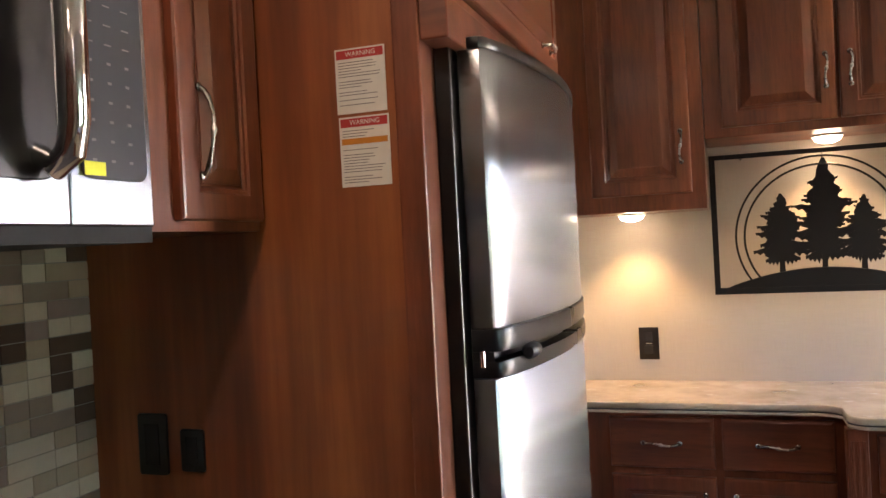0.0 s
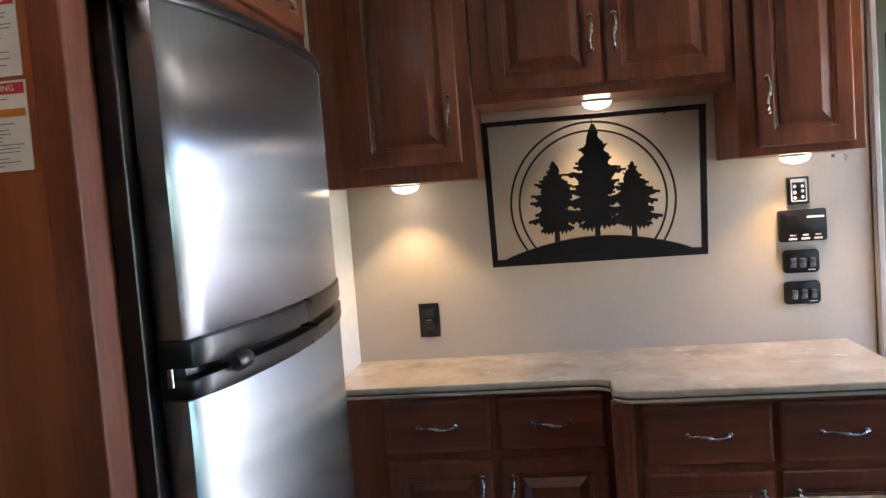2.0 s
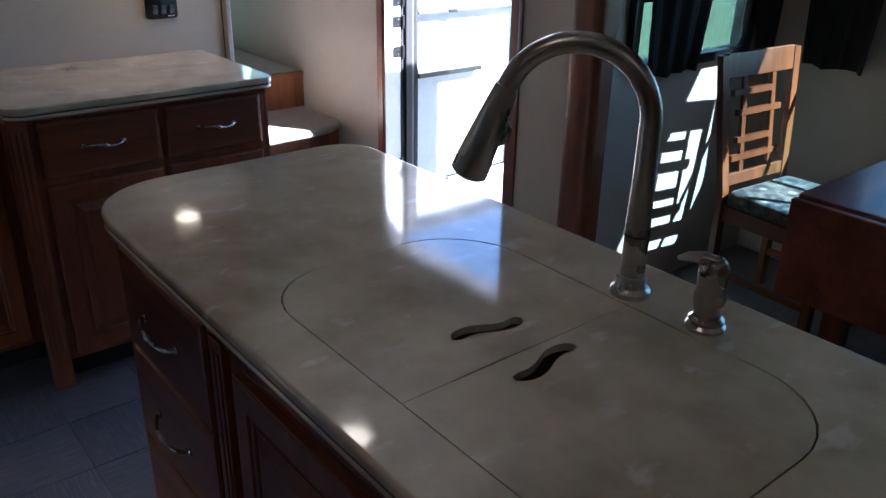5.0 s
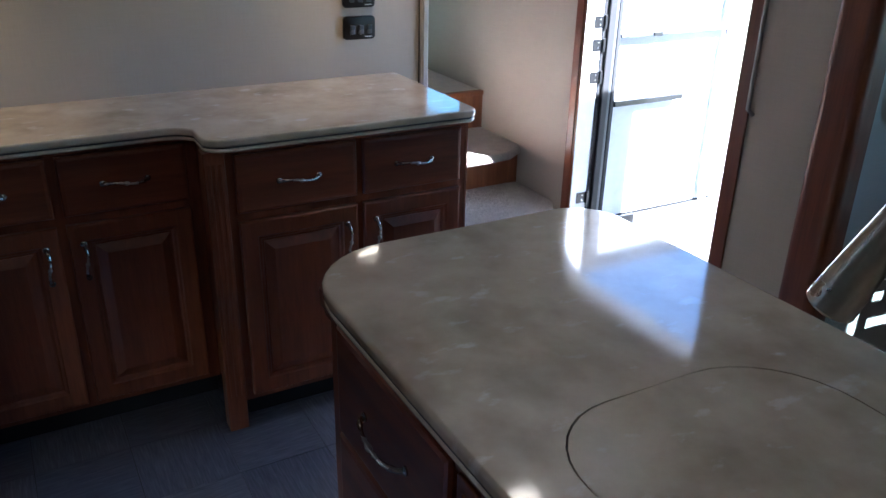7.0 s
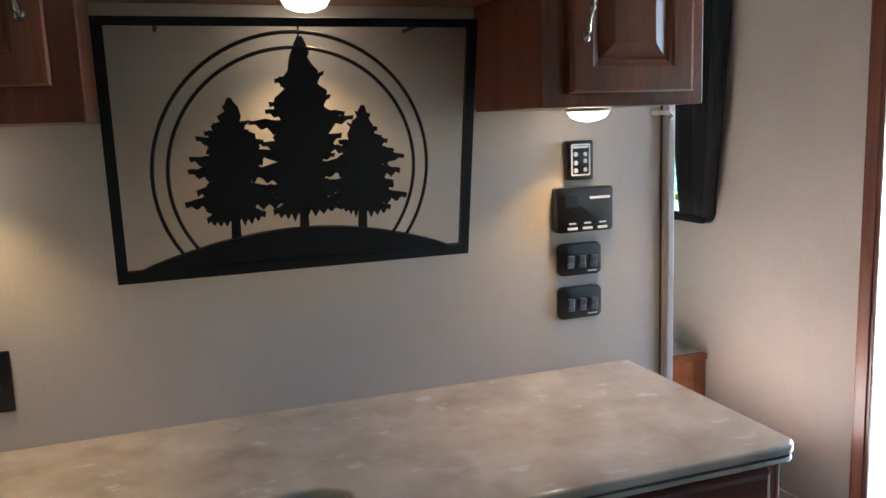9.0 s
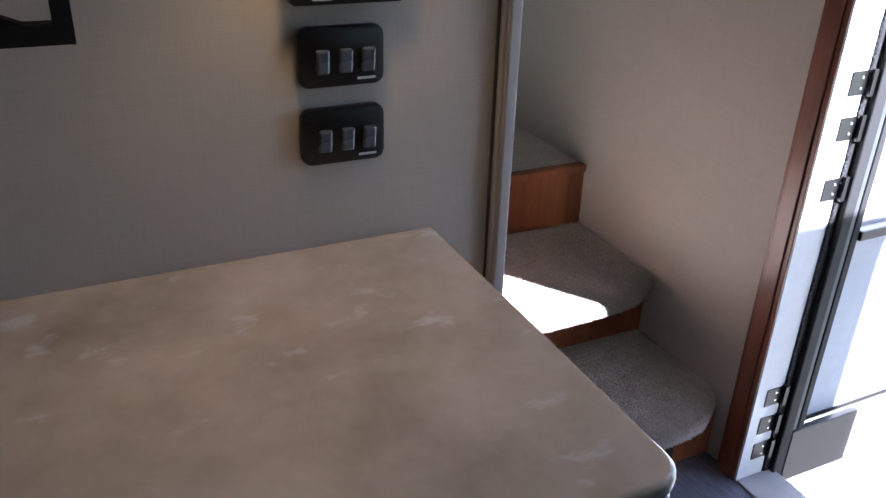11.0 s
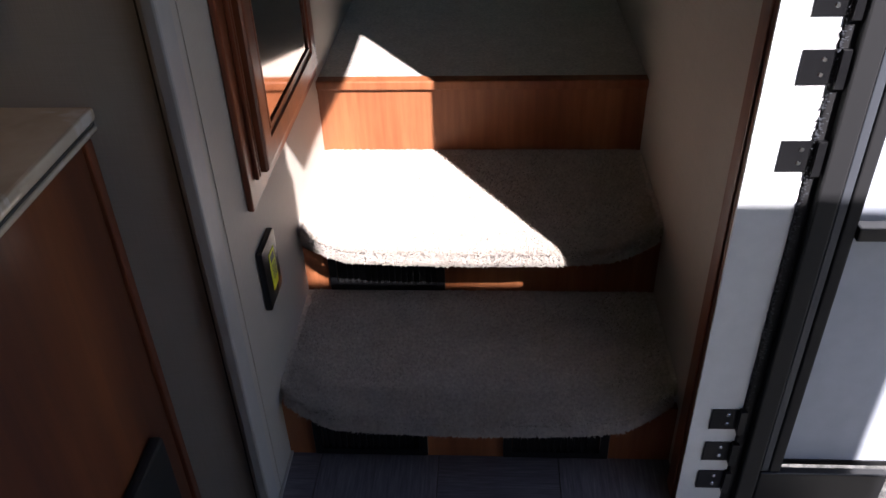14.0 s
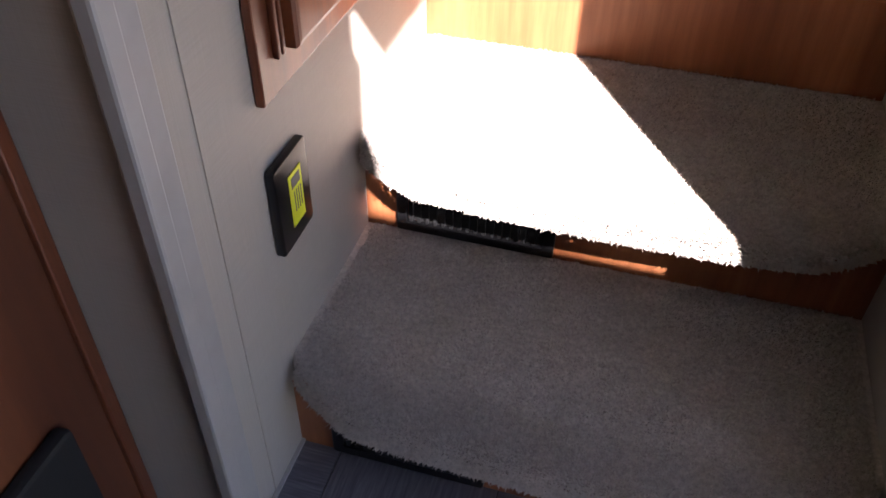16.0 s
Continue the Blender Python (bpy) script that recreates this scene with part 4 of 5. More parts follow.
def warning_label(x, z0, z1, rows, band, word):
    t = thing("warning_label", pose(x, -1.7305, z0), "white paper warning label with a red heading", "label", "warning labels on the panel")
    w, h = 0.100, z1 - z0
    part("paper", boxes((-w / 2, w / 2, -0.0012, 0.0, 0.0, h)), LABEL, t)
    part("heading", boxes((-w / 2 + 0.003, w / 2 - 0.003, -0.0017, -0.0012, h - 0.019, h - 0.003)), RED, t, "red heading")
    font = bpy.data.curves.new("word", "FONT")
    font.body, font.size, font.align_x, font.align_y = word, 0.0125, "CENTER", "CENTER"
    tmp = new("word", font)
    me = bpy.data.meshes.new_from_object(tmp.evaluated_get(bpy.context.evaluated_depsgraph_get()))
    bpy.data.objects.remove(tmp)
    me.materials.clear()
    me.materials.append(LABEL)
    ob = new("lettering", me)
    ob.parent = t
    ob.matrix_basis = pose(0.002, -0.0020, h - 0.011, 90)
    if band:
        part("band", boxes((-w / 2 + 0.004, w / 2 - 0.004, -0.0017, -0.0012, band, band + 0.011)), ORANGE, t, "orange band")
    rng = random.Random(rows)
    bm = bmesh.new()
    z = h - 0.025
    while z > 0.008:
        if not (band and band - 0.004 < z < band + 0.014):
            box(bm, -w / 2 + 0.006, -w / 2 + 0.006 + rng.uniform(0.045, w - 0.014), -0.0015, -0.0012, z - 0.0013, z)
        z -= 0.0052 + (0.004 if rng.random() < 0.22 else 0)
    part("print", bm, INK, t, "rows of small grey print")


warning_label(-1.842, 1.706, 1.826, 5, 0, "WARNING")
warning_label(-1.840, 1.571, 1.700, 9, 0.078, "WARNING")

for x, z, w, h in ((-2.345, 1.080, 0.070, 0.125), (-2.250, 1.070, 0.055, 0.085)):
    t = thing("power_socket", pose(x, -1.7305, z), "black socket plate on the wood side panel", "power socket", "sockets on the wood panel")
    bm = prism(bmesh.new(), rounded(-w / 2, w / 2, -h / 2, h / 2, 0.006, 3), 0, 0.008, 0.002, 2)
    bm.transform(pose(0, 0, 0, 90))
    part("plate", bm, BLACK, t, "", None, True)
    part("insert", boxes((-w / 4, w / 4, -0.0105, -0.008, -h / 3, h / 3), bevel=0.001), BLACKMAT, t)

c = thing("wall_cabinet", pose(-2.07, -1.88, 1.50), "narrow cherry wall cabinet beside the microwave, raised-panel door", "cabinet")
part("body", boxes((-0.425, 0.0, -0.225, 0.148, 0.0, CEIL - 1.503)), CHERRY, c)
raised_door(c, "door", 0.245, 0.80, pose(0.0, 0.015, 0.018, 0, 0, 90), None)
pull(c, pose(0.019, -0.052, 0.168, 0, 0, 90) @ pose(0, 0, 0, 0, 90, 0), 0.15)

m = thing("microwave", pose(-1.995, -2.13, 1.503), "over-range microwave, stainless steel with a black keypad and chrome handle", "microwave")
part("case", boxes((-0.39, -0.02, -0.76, 0.0, 0.004, 0.42), bevel=0.003), BLACK, m)
part("front", boxes((-0.0195, 0.0, -0.155, 0.0, 0.0, 0.42), bevel=0.003), STEEL, m, "stainless steel front")
part("door", boxes((-0.0195, 0.002, -0.76, -0.158, 0.0, 0.42), bevel=0.003), STEEL, m, "stainless steel door")
bm = prism(bmesh.new(), rounded(-0.135, -0.014, 0.062, 0.405, 0.018, 5), 0.0, 0.004, 0.001, 1)
bm.transform(Matrix(((0, 0, 1, 0), (1, 0, 0, 0), (0, 1, 0, 0), (0, 0, 0, 1))))
part("keypad", bm, KEYGREY, m, "dark grey keypad")
bm = prism(bmesh.new(), rounded(-0.70, -0.175, 0.055, 0.405, 0.03, 5), 0.002, 0.005, 0.001, 1)
bm.transform(Matrix(((0, 0, 1, 0), (1, 0, 0, 0), (0, 1, 0, 0), (0, 0, 0, 1))))
part("window", bm, BLACK, m, "black glass window")
for r in range(11):
    for k in range(3):
        y, z = -0.115 + k * 0.034, 0.085 + r * 0.026
        wide = 0.0065 if r > 5 else 0.0035
        part("key_mark", boxes((0.0042, 0.0047, y - wide, y + wide, z, z + (0.0018 if r > 5 else 0.0035))), INK, m)
part("sticker", boxes((0.0052, 0.0060, -0.135, -0.098, 0.066, 0.084)), YELLOW, m, "yellow sticker")
bm = bmesh.new()
pts = [(0.002, -0.205, 0.085), (0.030, -0.205, 0.070), (0.052, -0.205, 0.085), (0.060, -0.205, 0.12), (0.062, -0.205, 0.24), (0.060, -0.205, 0.36), (0.045, -0.205, 0.395), (0.002, -0.205, 0.40)]
tube(bm, pts, [0.014, 0.017, 0.018, 0.018, 0.018, 0.018, 0.016, 0.014], 14)
part("handle", bm, CHROME, m, "chrome tube handle", None, True)
part("vent_lip", boxes((-0.35, -0.005, -0.76, 0.0, -0.022, 0.0)), BLACKMAT, m, "black underside")
structure("cabinet_strip", boxes((-2.12, -2.045, -2.13, -2.106, 1.503, CEIL - 0.003)), CHERRY, "cherry filler strip")
structure("wall_over_microwave", boxes((XW, -2.06, -2.90, -2.131, 1.93, CEIL)), CHERRY)

TILES = [plain("mosaic_cream", (0.60, 0.50, 0.38), 0.25), plain("mosaic_tan", (0.44, 0.34, 0.24), 0.25), plain("mosaic_taupe", (0.27, 0.20, 0.15), 0.3),
         plain("mosaic_brown", (0.11, 0.07, 0.05), 0.25), plain("mosaic_rose", (0.27, 0.20, 0.17), 0.3)]

# range below the microwave, out of the view
c = thing("range_cabinet", pose(-2.2, -2.3, 0), "cherry base cabinet with a beige worktop at the stove wall", "cabinet")
part("body", boxes((-0.295, 0.20, -1.2, 0.56, 0.09, 0.866)), CHERRY, c)
part("top", boxes((-0.295, 0.23, -1.2, 0.565, 0.8665, 0.905), bevel=0.006), STONE, c)

# ---- door, screen door, hinges ----
d = thing("entry_door", pose(0.93, 0.100, -0.02), "white entry door swung wide open outside in the sun", "door")
part("leaf", boxes((0.0, 0.76, 0.0, 0.045, 0.13, 1.98), bevel=0.008), LEAFWHITE, d)
part("edge_frame", boxes((-0.020, -0.001, -0.004, 0.045, 0.10, 1.99), (-0.043, -0.021, -0.026, 0.045, -0.10, 1.99), bevel=0.003), BLACKMAT, d, "black door edge")
part("bottom_rail", boxes((0.0, 0.76, -0.003, 0.0, 0.13, 0.142)), BLACK, d)
d = thing("screen_door", pose(0.905, 0.060, 0.0), "black-framed screen door folded back against the open door", "screen door")
part("stile", boxes((0.0, 0.035, 0.0, 0.024, -0.04, 1.95), bevel=0.004), BLACKMAT, d, "black stile")
part("stile", boxes((0.70, 0.725, 0.0, 0.024, 0.06, 1.95), bevel=0.004), ALU, d, "pale far stile")
part("inner_stile", boxes((0.036, 0.050, 0.004, 0.020, 0.127, 1.95), bevel=0.002), BARGREY, d, "grey inner strip")
part("inner_stile", boxes((0.051, 0.072, 0.002, 0.022, 0.127, 1.95), bevel=0.003), BLACKMAT, d, "black inner strip")
part("crossbar", boxes((0.073, 0.699, 0.000, 0.020, 0.950, 0.968), bevel=0.003), BARGREY, d, "dark grey crossbar")
part("bar_latch", boxes((0.25, 0.30, -0.006, 0.0, 0.948, 0.966), bevel=0.002), BLACK, d, "black latch on the crossbar")
part("crossbar", boxes((0.073, 0.47, -0.004, 0.020, 0.655, 0.680), bevel=0.003), BLACK, d, "black crossbar")
part("kick_plate", boxes((0.036, 0.27, 0.000, 0.018, -0.04, 0.125), bevel=0.003), BLACK, d, "black plate at the foot")
part("top_rail", boxes((0.036, 0.699, 0.0, 0.024, 1.92, 1.95), bevel=0.003), BLACK, d)
for z in (1.63, 1.53, 1.38, 1.02, 0.925, 0.79, 0.25, 0.165, 0.085):
    h = thing("hinge", pose(0.862 if z > 0.5 else 0.852, DY1 - 0.0065, z), "black two-hole hinge leaf on the white door frame", "hinge", "hinges of the entry door")
    part("leaf", boxes((-0.020, 0.030, -0.002, 0.0, -0.025, 0.025), (0.028, 0.040, -0.012, 0.0, -0.028, 0.028), bevel=0.0006), BLACK, h)
    for dz in (-0.011, 0.011):
        bm = bmesh.new()
        lathe(bm, [(0.004, 0), (0.003, 0.0012)], 10)
        bm.transform(pose(0.010, -0.002, dz, 90))
        part("screw", bm, CHROME, h, "bright screw head")
rng = random.Random(3)
bm = bmesh.new()
for k in range(1800):
    z = 0.16 + 1.7 * k / 1800
    x = 0.884 + rng.uniform(0, 0.010)
    box(bm, x, x + rng.uniform(0.0015, 0.004), DY1 - 0.008 - rng.uniform(0, 0.004), DY1 - 0.004, z, z + 0.0012)
tagged(part("weather_strip", bm, BARGREY, None, "fluffy grey weather strip along the door frame"), category="weather strip", kind="stuff")
h = thing("grab_handle", pose(XR - 0.03, DY0 - 0.075, 0.85), "slim grey grab handle beside the door", "handle")
bm = bmesh.new()
tube(bm, [(0.028, 0, 0.0), (0.0, 0, 0.02), (0.0, 0, 0.2), (0.0, 0, 0.42), (0.028, 0.0, 0.44)], 0.007, 10)
part("bar", bm, GREYTRIM, h, "", None, True)

# ---- windows and curtains ----


def window(name, centre, width, height, turn, mullion, label, split=9.0, glass=PRIVACY, low=None):
    w = thing(name, pose(*centre, 0, 0, turn), label, "window")
    w["kind"] = "structure"
    o = [rounded(-width / 2, width / 2, -height / 2, height / 2, 0.05, 5), rounded(-width / 2 + 0.035, width / 2 - 0.035, -height / 2 + 0.035, height / 2 - 0.035, 0.035, 5)]
    bm = prism(bmesh.new(), o[0], 0.0, 0.03, holes=[o[1]])
    bm.transform(pose(0, 0, 0, 90))
    part("window_frame", bm, BLACK, w, "black rounded frame")
    if mullion is not None:
        part("mullion", boxes((-width / 2 + 0.034, width / 2 - 0.034, -0.02, -0.004, mullion, mullion + 0.028), bevel=0.003), BLACK, w)
    z0, z1 = -height / 2 + 0.03, height / 2 - 0.03
    x0, x1 = -width / 2 + 0.03, width / 2 - 0.03
    if split > x0:
        if low is not None:
            part("pane", boxes((x0, split, 0.004, 0.008, z0, low)), glass, w, "green-tinted pane")
            part("mullion", boxes((x0, split, -0.01, 0.01, low, low + 0.02), bevel=0.003), BLACK, w)
        p = part("pane", boxes((x0, min(split, x1), 0.004, 0.008, z0 if low is None else low + 0.02, z1)), DARKGLASS if low is not None else GLASS, w, "green-tinted pane")
        p.visible_shadow = low is not None
    if split < x1:
        part("pane", boxes((max(split + 0.02, x0), x1, 0.004, 0.008, z0, z1)), glass, w, "green-tinted pane")
        if split > x0:
            part("mullion", boxes((split, split + 0.02, -0.012, 0.012, z0, z1), bevel=0.003), BLACK, w)
    return w


window("window_1", (1.295, SLY1 - 0.001, 1.28), 0.74, 0.76, 0, -0.14, "black-framed tinted window at the slide end")
window("window_2", (SLX - 0.001, (W2Y0 + W2Y1) / 2, 1.35), W2Y1 - W2Y0 + 0.06, 0.90, -90, None, "wide black-framed tinted dinette window", 0.083, PRIVACY, -0.19)
window("window_3", (XR - 0.001, (WY0 + WY1) / 2, (WZ0 + WZ1) / 2), WY1 - WY0 + 0.06, WZ1 - WZ0 + 0.06, -90, 0.02, "black-framed tinted window over the steps", -9.0, TEALGLASS)
solid("window_sticker", boxes((XR - 0.003, XR - 0.001, 1.035, 1.085, 1.165, 1.19)), YELLOW, "small yellow-green sticker on the stair window", "sticker")


def curtain(x0, x1, z0, z1, top0, top1, m, label, seed):
    """A tied-back hanging: the bottom runs x0 to x1, the top top0 to top1, in the plane facing -y."""
    rng = random.Random(seed)
    nx, nz = 28, 14
    verts, faces = [], []
    ph = rng.uniform(0, 6)
    for j in range(nz + 1):
        v = j / nz
        e = v ** 0.8
        a, b = x0 + (top0 - x0) * e, x1 + (top1 - x1) * e
        for i in range(nx + 1):
            u = i / nx
            y = -0.022 - 0.012 * math.sin(u * 19 + ph) - 0.006 * math.sin(u * 41 + 2 * v)
            z = z0 + (z1 - z0) * v + (0.006 * math.sin(u * 9 + ph) if j == 0 else 0)
            verts.append((a + (b - a) * u, y, z))
    off = len(verts)
    verts += [(x, y + 0.006, z) for x, y, z in verts]
    for j in range(nz):
        for i in range(nx):
            q = (j * (nx + 1) + i, j * (nx + 1) + i + 1, (j + 1) * (nx + 1) + i + 1, (j + 1) * (nx + 1) + i)
            faces.append(q)
            faces.append(tuple(off + k for k in reversed(q)))
    for i in range(nx):
        faces.append((i, off + i, off + i + 1, i + 1))
    for j in range(nz):
        k0, k1 = j * (nx + 1), (j + 1) * (nx + 1)
        faces.append((k0, k1, off + k1, off + k0))
        k0, k1 = k0 + nx, k1 + nx
        faces.append((k0, off + k0, off + k1, k1))
    me = bpy.data.meshes.new("curtain")
    me.from_pydata(verts, [], faces)
    me.shade_smooth()
    me.materials.append(CURTAIN)
    ob = new("curtain", me)
    ob.matrix_basis = m
    tagged(ob, label=label, category="curtain", group="black curtains")


E_TURN = pose(0, 0, 0, 0, 0, -90)
curtain(0.99, 1.27, 0.885, 1.955, 0.93, 1.42, pose(0, SLY1 - 0.031, 0), "black curtain tied back beside the slide window", 1)
curtain(1.68, 1.80, 0.92, 1.955, 1.62, 1.865, pose(0, SLY1 - 0.031, 0), "narrow black curtain in the slide corner", 2)
curtain(1.36, 1.60, 0.865, 1.96, 1.32, 1.66, Matrix.Translation((SLX - 0.031, 0, 0)) @ E_TURN, "black curtain beside the dinette window", 3)
curtain(3.28, 3.46, 0.865, 1.96, 3.26, 3.54, Matrix.Translation((SLX - 0.031, 0, 0)) @ E_TURN, "black curtain at the far side of the dinette window", 4)
curtain(-0.995, -0.80, 1.125, 2.15, -1.09, -0.70, Matrix.Translation((XR - 0.031, 0, 0)) @ E_TURN, "black curtain hanging at the window over the steps", 5)
curtain(-1.74, -1.60, 1.145, 2.15, -1.78, -1.52, Matrix.Translation((XR - 0.031, 0, 0)) @ E_TURN, "black curtain at the far side of the stair window", 6)

# ---- stair fittings ----
for x0, x1, y, z0, z1 in ((0.056, 0.326, 0.53, 0.197, 0.300), (0.058, 0.30, 0.197, 0.008, 0.105), (0.46, 0.68, 0.197, 0.008, 0.105)):
    v = thing("air_vent", pose((x0 + x1) / 2, y, (z0 + z1) / 2), "black plastic louvred vent in a step riser", "vent", "vents in the step risers")
    w, h = x1 - x0, z1 - z0
    bm = prism(bmesh.new(), rounded(-w / 2, w / 2, -h / 2, h / 2, 0.004, 3), 0.0, 0.010, 0.002, 2, [rounded(-w / 2 + 0.018, w / 2 - 0.018, -h / 2 + 0.018, h / 2 - 0.018, 0.003, 2)])
    bm.transform(pose(0, 0, 0, 90))
    part("frame", bm, BLACK, v)
    part("backing", boxes((-w / 2 + 0.019, w / 2 - 0.019, -0.0010, -0.0004, -h / 2 + 0.019, h / 2 - 0.019)), BLACKMAT, v)
    n = int((w - 0.04) / 0.014)
    for k in range(n):
        part("slat", boxes((-0.003, 0.003, -0.007, -0.001, -h / 2 + 0.019, h / 2 - 0.019)), BLACKMAT, v, "", pose(-w / 2 + 0.025 + k * 0.014, 0, 0))

c = thing("stair_cabinet", pose(0.001, 0.515, 0.605), "shallow cherry cabinet on the stair wall, mirrored door", "cabinet")
part("board", boxes((0.0, 0.012, -0.30, 0.32, 0.0, 1.35), bevel=0.003), CHERRY, c, "cherry face board")
for y in (-0.262, -0.250):
    part("moulding", boxes((0.0122, 0.020, y - 0.004, y + 0.004, 0.045, 1.265), bevel=0.002), CHERRY, c)
d = part("door", rectprofile(bmesh.new(), 0.50, 1.22, DOORLOOPS), CHERRY, c, "framed cherry door", pose(0.0122, 0.015, 0.045, 0, 0, 90))
part("mirror_panel", boxes((-0.189, 0.189, -0.0125, -0.0102, 0.061, 1.159)), MIRROR, d, "silvered mirror panel")
for x0, x1, z0, z1 in ((-0.192, 0.192, 0.058, 0.066), (-0.192, 0.192, 1.154, 1.162), (-0.192, -0.184, 0.066, 1.154), (0.184, 0.192, 0.066, 1.154)):
    part("glazing_bead", boxes((x0, x1, -0.0165, -0.0126, z0, z1), bevel=0.0012), TRIMWOOD, d)
t = thing("step_light_plate", pose(0.001, 0.255, 0.452), "black wall plate with a yellow sticker beside the steps", "wall plate")
bm = prism(bmesh.new(), rounded(-0.047, 0.047, -0.067, 0.067, 0.006, 3), 0, 0.013, 0.003, 2)
bm.transform(Matrix(((0, 0, 1, 0), (1, 0, 0, 0), (0, 1, 0, 0), (0, 0, 0, 1))))
part("plate", bm, BLACK, t, "", None, True)
part("sticker", boxes((0.0132, 0.0142, -0.014, 0.022, -0.040, 0.040)), YELLOW, t, "yellow sticker")
bm = bmesh.new()
for k in range(4):
    box(bm, 0.0144, 0.0148, -0.004 + 0.006 * k, -0.002 + 0.006 * k, -0.02, 0.012)
box(bm, 0.0144, 0.0148, -0.008, 0.016, 0.018, 0.034)
part("print", bm, INK, t)
t = thing("panel_vent", pose(-0.126, -0.17, 0.0), "black return-air cover on the cabinet end panel", "vent cover")
bm = prism(bmesh.new(), rounded(-0.28, 0.085, 0.0, 0.365, 0.012, 4), 0, 0.02, 0.006, 2)
bm.transform(Matrix(((0, 0, 1, 0), (1, 0, 0, 0), (0, 1, 0, 0), (0, 0, 0, 1))))
part("cover", bm, BLACKMAT, t, "", None, True)
structure("trim", boxes((-0.1325, -0.119, -0.022, -0.002, 0.0, 0.864), bevel=0.003), TRIMWOOD, "cherry bead at the wall")

# ---- dinette ----


def dining_chair(m, label):
    c = thing("dining_chair", m, label, "chair")
    for sx in (-1, 1):
        bm = bmesh.new()
        pts = [(sx * 0.175, 0.0, 0.0), (sx * 0.175, 0.015, 0.25), (sx * 0.178, 0.02, 0.47), (sx * 0.200, 0.0, 0.72), (sx * 0.213, -0.0, 0.965)]
        pts = [(x, 0.02 + 0.13 * max(0, z - 0.47), z) for x, y, z in pts]
        for a, b in zip(pts, pts[1:]):
            pass
        vs = []
        for x, y, z in pts:
            vs.append([bm.verts.new((x + dx, y + dy, z)) for dx, dy in ((-0.018, -0.013), (0.018, -0.013), (0.018, 0.013), (-0.018, 0.013))])
        for p, q in zip(vs, vs[1:]):
            for k in range(4):
                bm.faces.new((p[k], p[(k + 1) % 4], q[(k + 1) % 4], q[k]))
        bm.faces.new(list(reversed(vs[0])))
        bm.faces.new(vs[-1])
        part("back_leg", bm, CHAIRWOOD, c, "", None)
        part("front_leg", boxes((sx * 0.17 - 0.018, sx * 0.17 + 0.018, -0.41, -0.374, 0.0, 0.42), bevel=0.003), CHAIRWOOD, c)
        part("side_rail", boxes((sx * 0.17 - 0.01, sx * 0.17 + 0.01, -0.374, 0.005, 0.36, 0.42)), CHAIRWOOD, c)
        part("stretcher", boxes((sx * 0.17 - 0.008, sx * 0.17 + 0.008, -0.374, 0.005, 0.14, 0.165)), CHAIRWOOD, c)
    lean = pose(0, 0.020, 0.47, -7.4)
    part("top_rail", boxes((-0.196, 0.196, -0.010, 0.012, 0.415, 0.505), bevel=0.004), CHAIRWOOD, c, "", lean)
    part("bottom_rail", boxes((-0.178, 0.178, -0.009, 0.009, 0.02, 0.065), bevel=0.003), CHAIRWOOD, c, "", lean)
    for x in (-0.085, 0.085):
        part("slat", boxes((x - 0.011, x + 0.011, -0.006, 0.006, 0.064, 0.416)), CHAIRWOOD, c, "", lean)
    for x0, x1, z in ((-0.15, 0.074, 0.350), (-0.12, 0.13, 0.275), (-0.12, 0.074, 0.175), (-0.15, 0.13, 0.110)):
        part("cross_slat", boxes((x0, x1, -0.010, 0.010, z, z + 0.022)), CHAIRWOOD, c, "", lean)
    bm = prism(bmesh.new(), rounded(-0.195, 0.195, -0.42, 0.0, 0.04, 5), 0.425, 0.485, 0.022, 3)
    part("seat", bm, SEATFABRIC, c, "dark patterned seat pad", None, True)
    return c


def seat_fabric():
    mat, t, b = nodes_of("seat_fabric")
    v = t.nodes.new("ShaderNodeTexVoronoi")
    v.inputs["Scale"].default_value = 14
    t.links.new(mapped(t), v.inputs["Vector"])
    n = noise_of(t, mapped(t), 30, 4)
    c = ramp_of(t, v.outputs["Distance"], [(0.18, (0.30, 0.28, 0.22)), (0.30, (0.03, 0.035, 0.04)), (0.55, (0.02, 0.022, 0.028)), (0.75, (0.10, 0.11, 0.09))])
    c = mixed(t, 0.4, c, ramp_of(t, n, [(0.4, (0.02, 0.02, 0.025)), (0.6, (0.22, 0.21, 0.18))]))
    t.links.new(c, b.inputs["Base Color"])
    b.inputs["Roughness"].default_value = 0.85
    bumped(t, b, n, 0.4, 0.002)
    return mat


SEATFABRIC = seat_fabric()
dining_chair(pose(1.43, -1.485, 0, 0, 0, -4), "cherry dining chair, lattice back, dark patterned seat, partly sunlit")

t = thing("dining_table", pose(1.20, -2.60, 0), "dark cherry drop-leaf dining table beside the chair", "table")
part("tabletop", prism(bmesh.new(), rounded(-0.505, 0.62, -0.58, 0.595, 0.012, 3), 0.724, 0.75, 0.006, 2), CHERRY_H, t, "", None, True, True)
part("drop_leaf", boxes((-0.535, -0.512, -0.58, 0.595, 0.46, 0.742), bevel=0.004), CHERRY_H, t, "hanging leaf")
part("apron", boxes((-0.44, 0.56, -0.52, 0.52, 0.64, 0.723)), CHERRY, t)
for x in (-0.40, 0.50):
    for y in (-0.46, 0.46):
        part("leg", boxes((x - 0.03, x + 0.03, y - 0.03, y + 0.03, 0.0, 0.64), bevel=0.004), CHERRY, t)
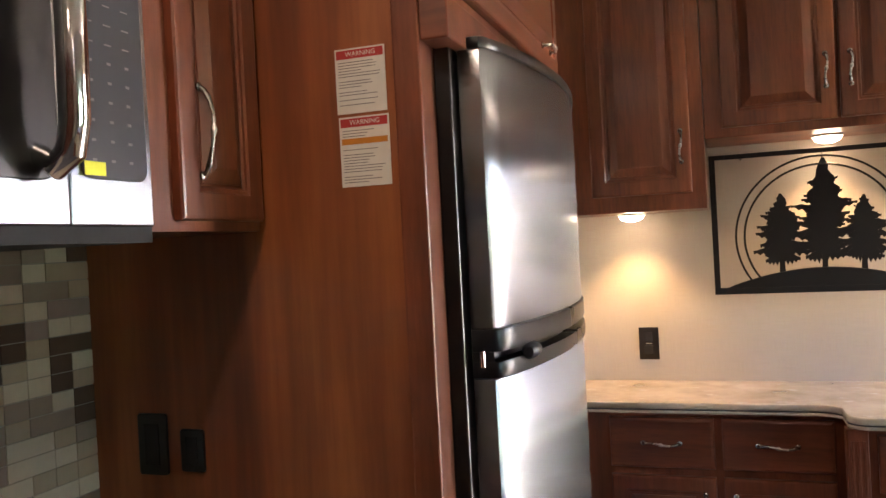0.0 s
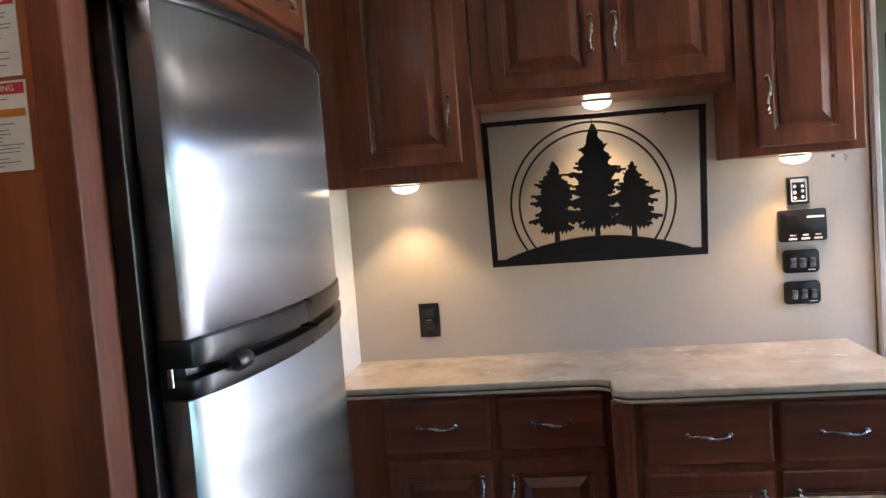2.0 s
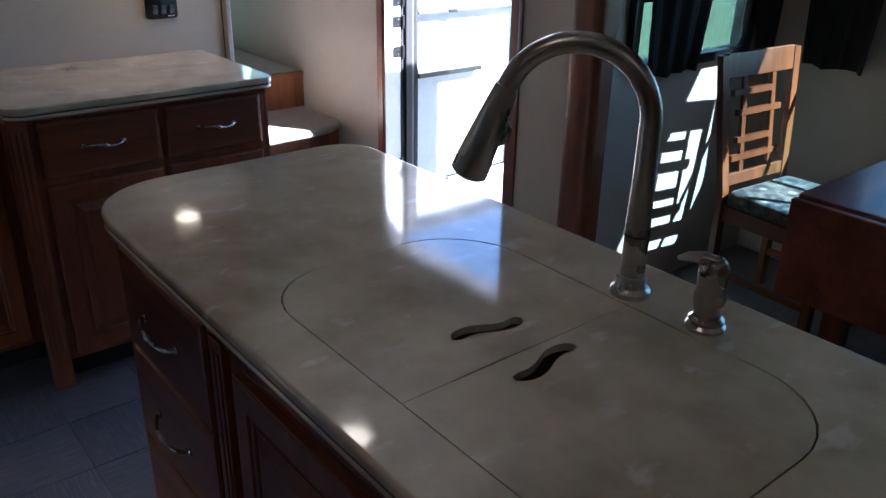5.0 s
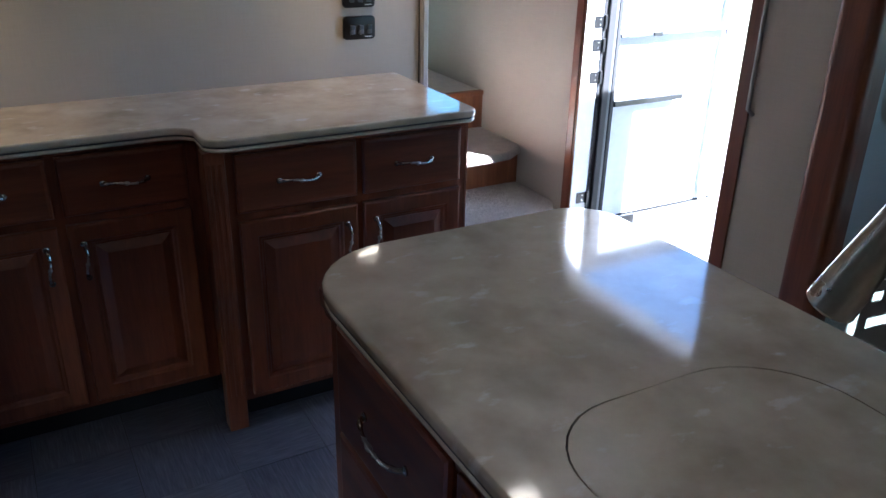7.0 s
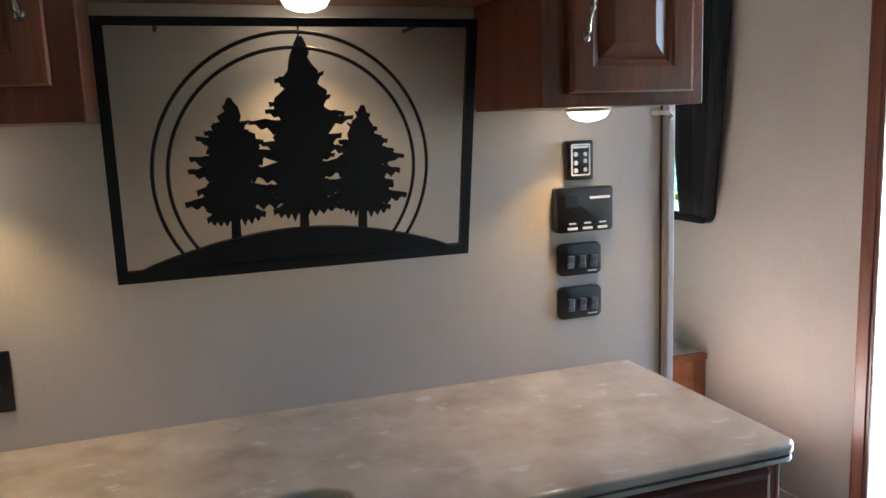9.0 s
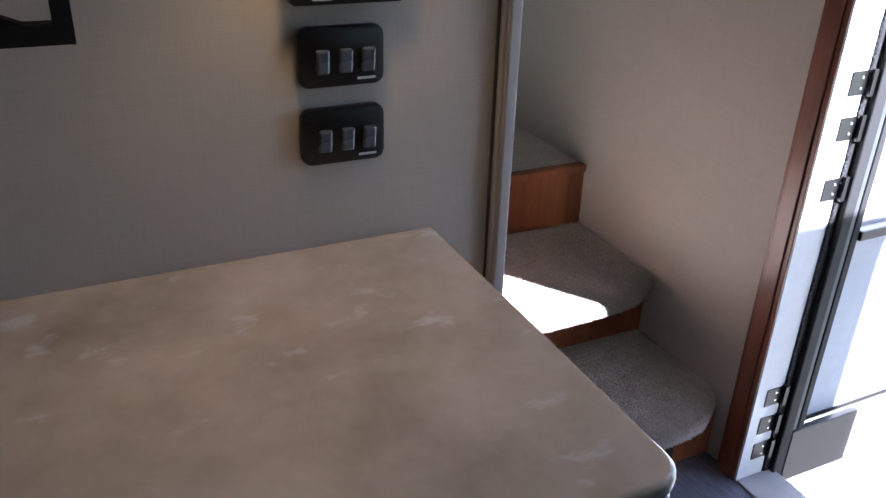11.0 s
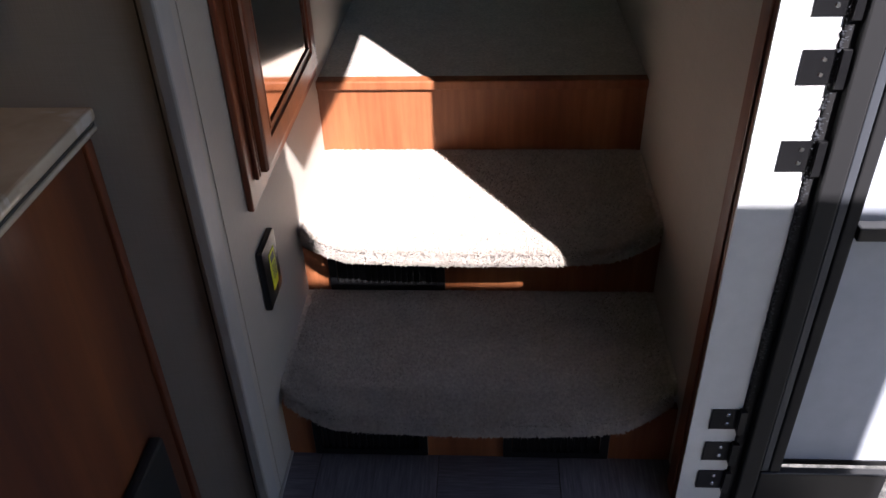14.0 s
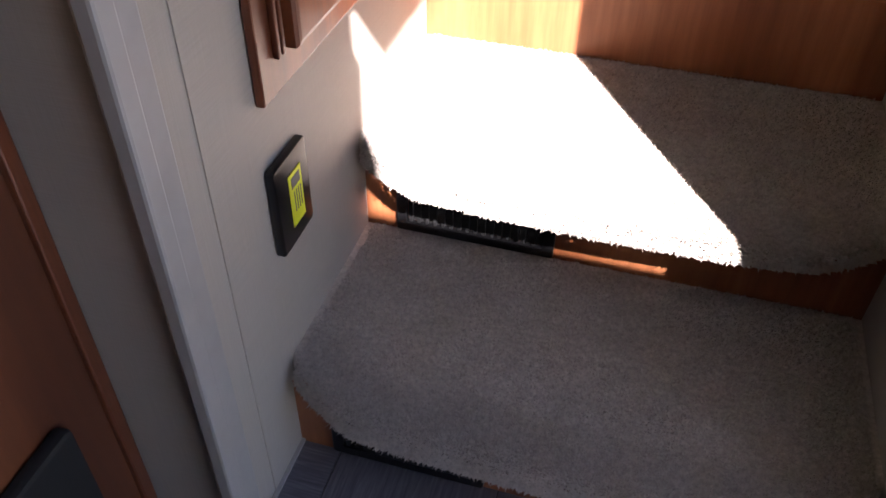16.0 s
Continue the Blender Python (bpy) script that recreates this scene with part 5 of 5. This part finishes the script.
for y in (0.40, -0.40):
    part("hinge", boxes((-0.513, -0.50, y - 0.03, y + 0.03, 0.738, 0.7415)), CHROME, t)

# ---- carpet pile on the steps ----


def pile(name, n, z, y0, y1, fy, seed, height=0.0065):
    rs = np.random.RandomState(seed)
    x = rs.uniform(0.012, XR - 0.012, n)
    u = x / XR
    bulge = np.minimum(1.0, np.sin(np.pi * u) * 2.2) ** 0.7
    edge = fy + 0.075 * (1 - bulge) + 0.10 * np.maximum(0, u - 0.72) ** 1.4 + 0.02 * (1 - np.sin(np.pi * u))
    front = rs.rand(n) < 0.48
    y = np.where(front, edge - 0.001 + 0.09 * rs.rand(n) ** 2.0, rs.uniform(0, 1, n) * (y1 - edge) + edge)
    d = np.clip((y - edge) / 0.017, 0, 1)
    zz = z - 0.017 * (1 - np.sqrt(np.clip(1 - (1 - d) ** 2, 0, 1)))
    low = front & (d < 0.35)
    zz = np.where(low, zz - rs.uniform(0, 0.012, n), zz) - 0.001
    out = np.where(d < 1, (1 - d) * 1.0, 0.0)
    h = height * rs.uniform(0.5, 1.1, n)
    lean = rs.normal(0, 0.45, (n, 2))
    tip = np.stack([x + lean[:, 0] * h, y + lean[:, 1] * h - out * h, zz + h * (1 - 0.65 * out)], 1)
    a = rs.uniform(0, np.pi, n)
    w = 0.0024
    b0 = np.stack([x - np.cos(a) * w, y - np.sin(a) * w, zz], 1)
    b1 = np.stack([x + np.cos(a) * w, y + np.sin(a) * w, zz], 1)
    verts = np.stack([b0, b1, tip], 1).reshape(-1, 3)
    faces = np.arange(n * 3).reshape(-1, 3)
    me = bpy.data.meshes.new(name)
    me.from_pydata(verts.tolist(), [], faces.tolist())
    me.materials.append(CARPET)
    tagged(new(name, me), label="short beige carpet pile on a step", category="carpet", kind="stuff")


pile("carpet_pile", 110000, 0.19, 0.10, 0.53, 0.108, 1)
pile("carpet_pile", 110000, 0.38, 0.40, 0.875, 0.408, 2)

# ---- mosaic and floor tiles ----
backs = thing("backsplash", pose(XW + 0.001, 0, 0), "glass and stone mosaic backsplash in cream, tan and brown", "backsplash")
backs["kind"] = "structure"
part("grout", boxes((0.0, 0.004, -2.60, -1.732, 0.906, 1.50)), GROUT, backs)
meshes = []
for mat in TILES:
    for wide in (1, 2):
        bm = boxes((0.0042, 0.009, 0.001, 0.0565 * wide - 0.001, 0.001, 0.0355), bevel=0.0)
        ob = part("tile", bm, mat, backs)
        meshes.append(ob.data)
        bpy.data.objects.remove(ob)
rng = random.Random(11)
for row in range(16):
    col = 0
    while col < 15:
        k = rng.choice((0, 0, 1, 1, 2, 3, 4))
        wide = 2 if (rng.random() < 0.22 and col < 14) else 1
        ob = new("tile", meshes[k * 2 + wide - 1])
        ob.parent = backs
        ob.matrix_basis = pose(0, -1.7325 - 0.0565 * (col + wide), 0.908 + 0.0368 * row)
        col += wide

floor_base = bpy.data.objects["floor"]
TS = 0.2545
tile_x = boxes((0.0012, TS - 0.0012, 0.0012, TS - 0.0012, -0.0035, 0.0))
ob1 = part("floor_tile", tile_x, VINYL_X)
ob2 = part("floor_tile", boxes((0.0012, TS - 0.0012, 0.0012, TS - 0.0012, -0.0035, 0.0)), VINYL_Y)
mx, my = ob1.data, ob2.data
bpy.data.objects.remove(ob1)
bpy.data.objects.remove(ob2)
for i in range(-11, 3):
    for j in range(-19, 1):
        ob = new("floor_tile", mx if (i + j) % 2 else my)
        ob.parent = floor_base
        ob.matrix_basis = pose(0.068 + TS * i, 0.008 + TS * j, 0)
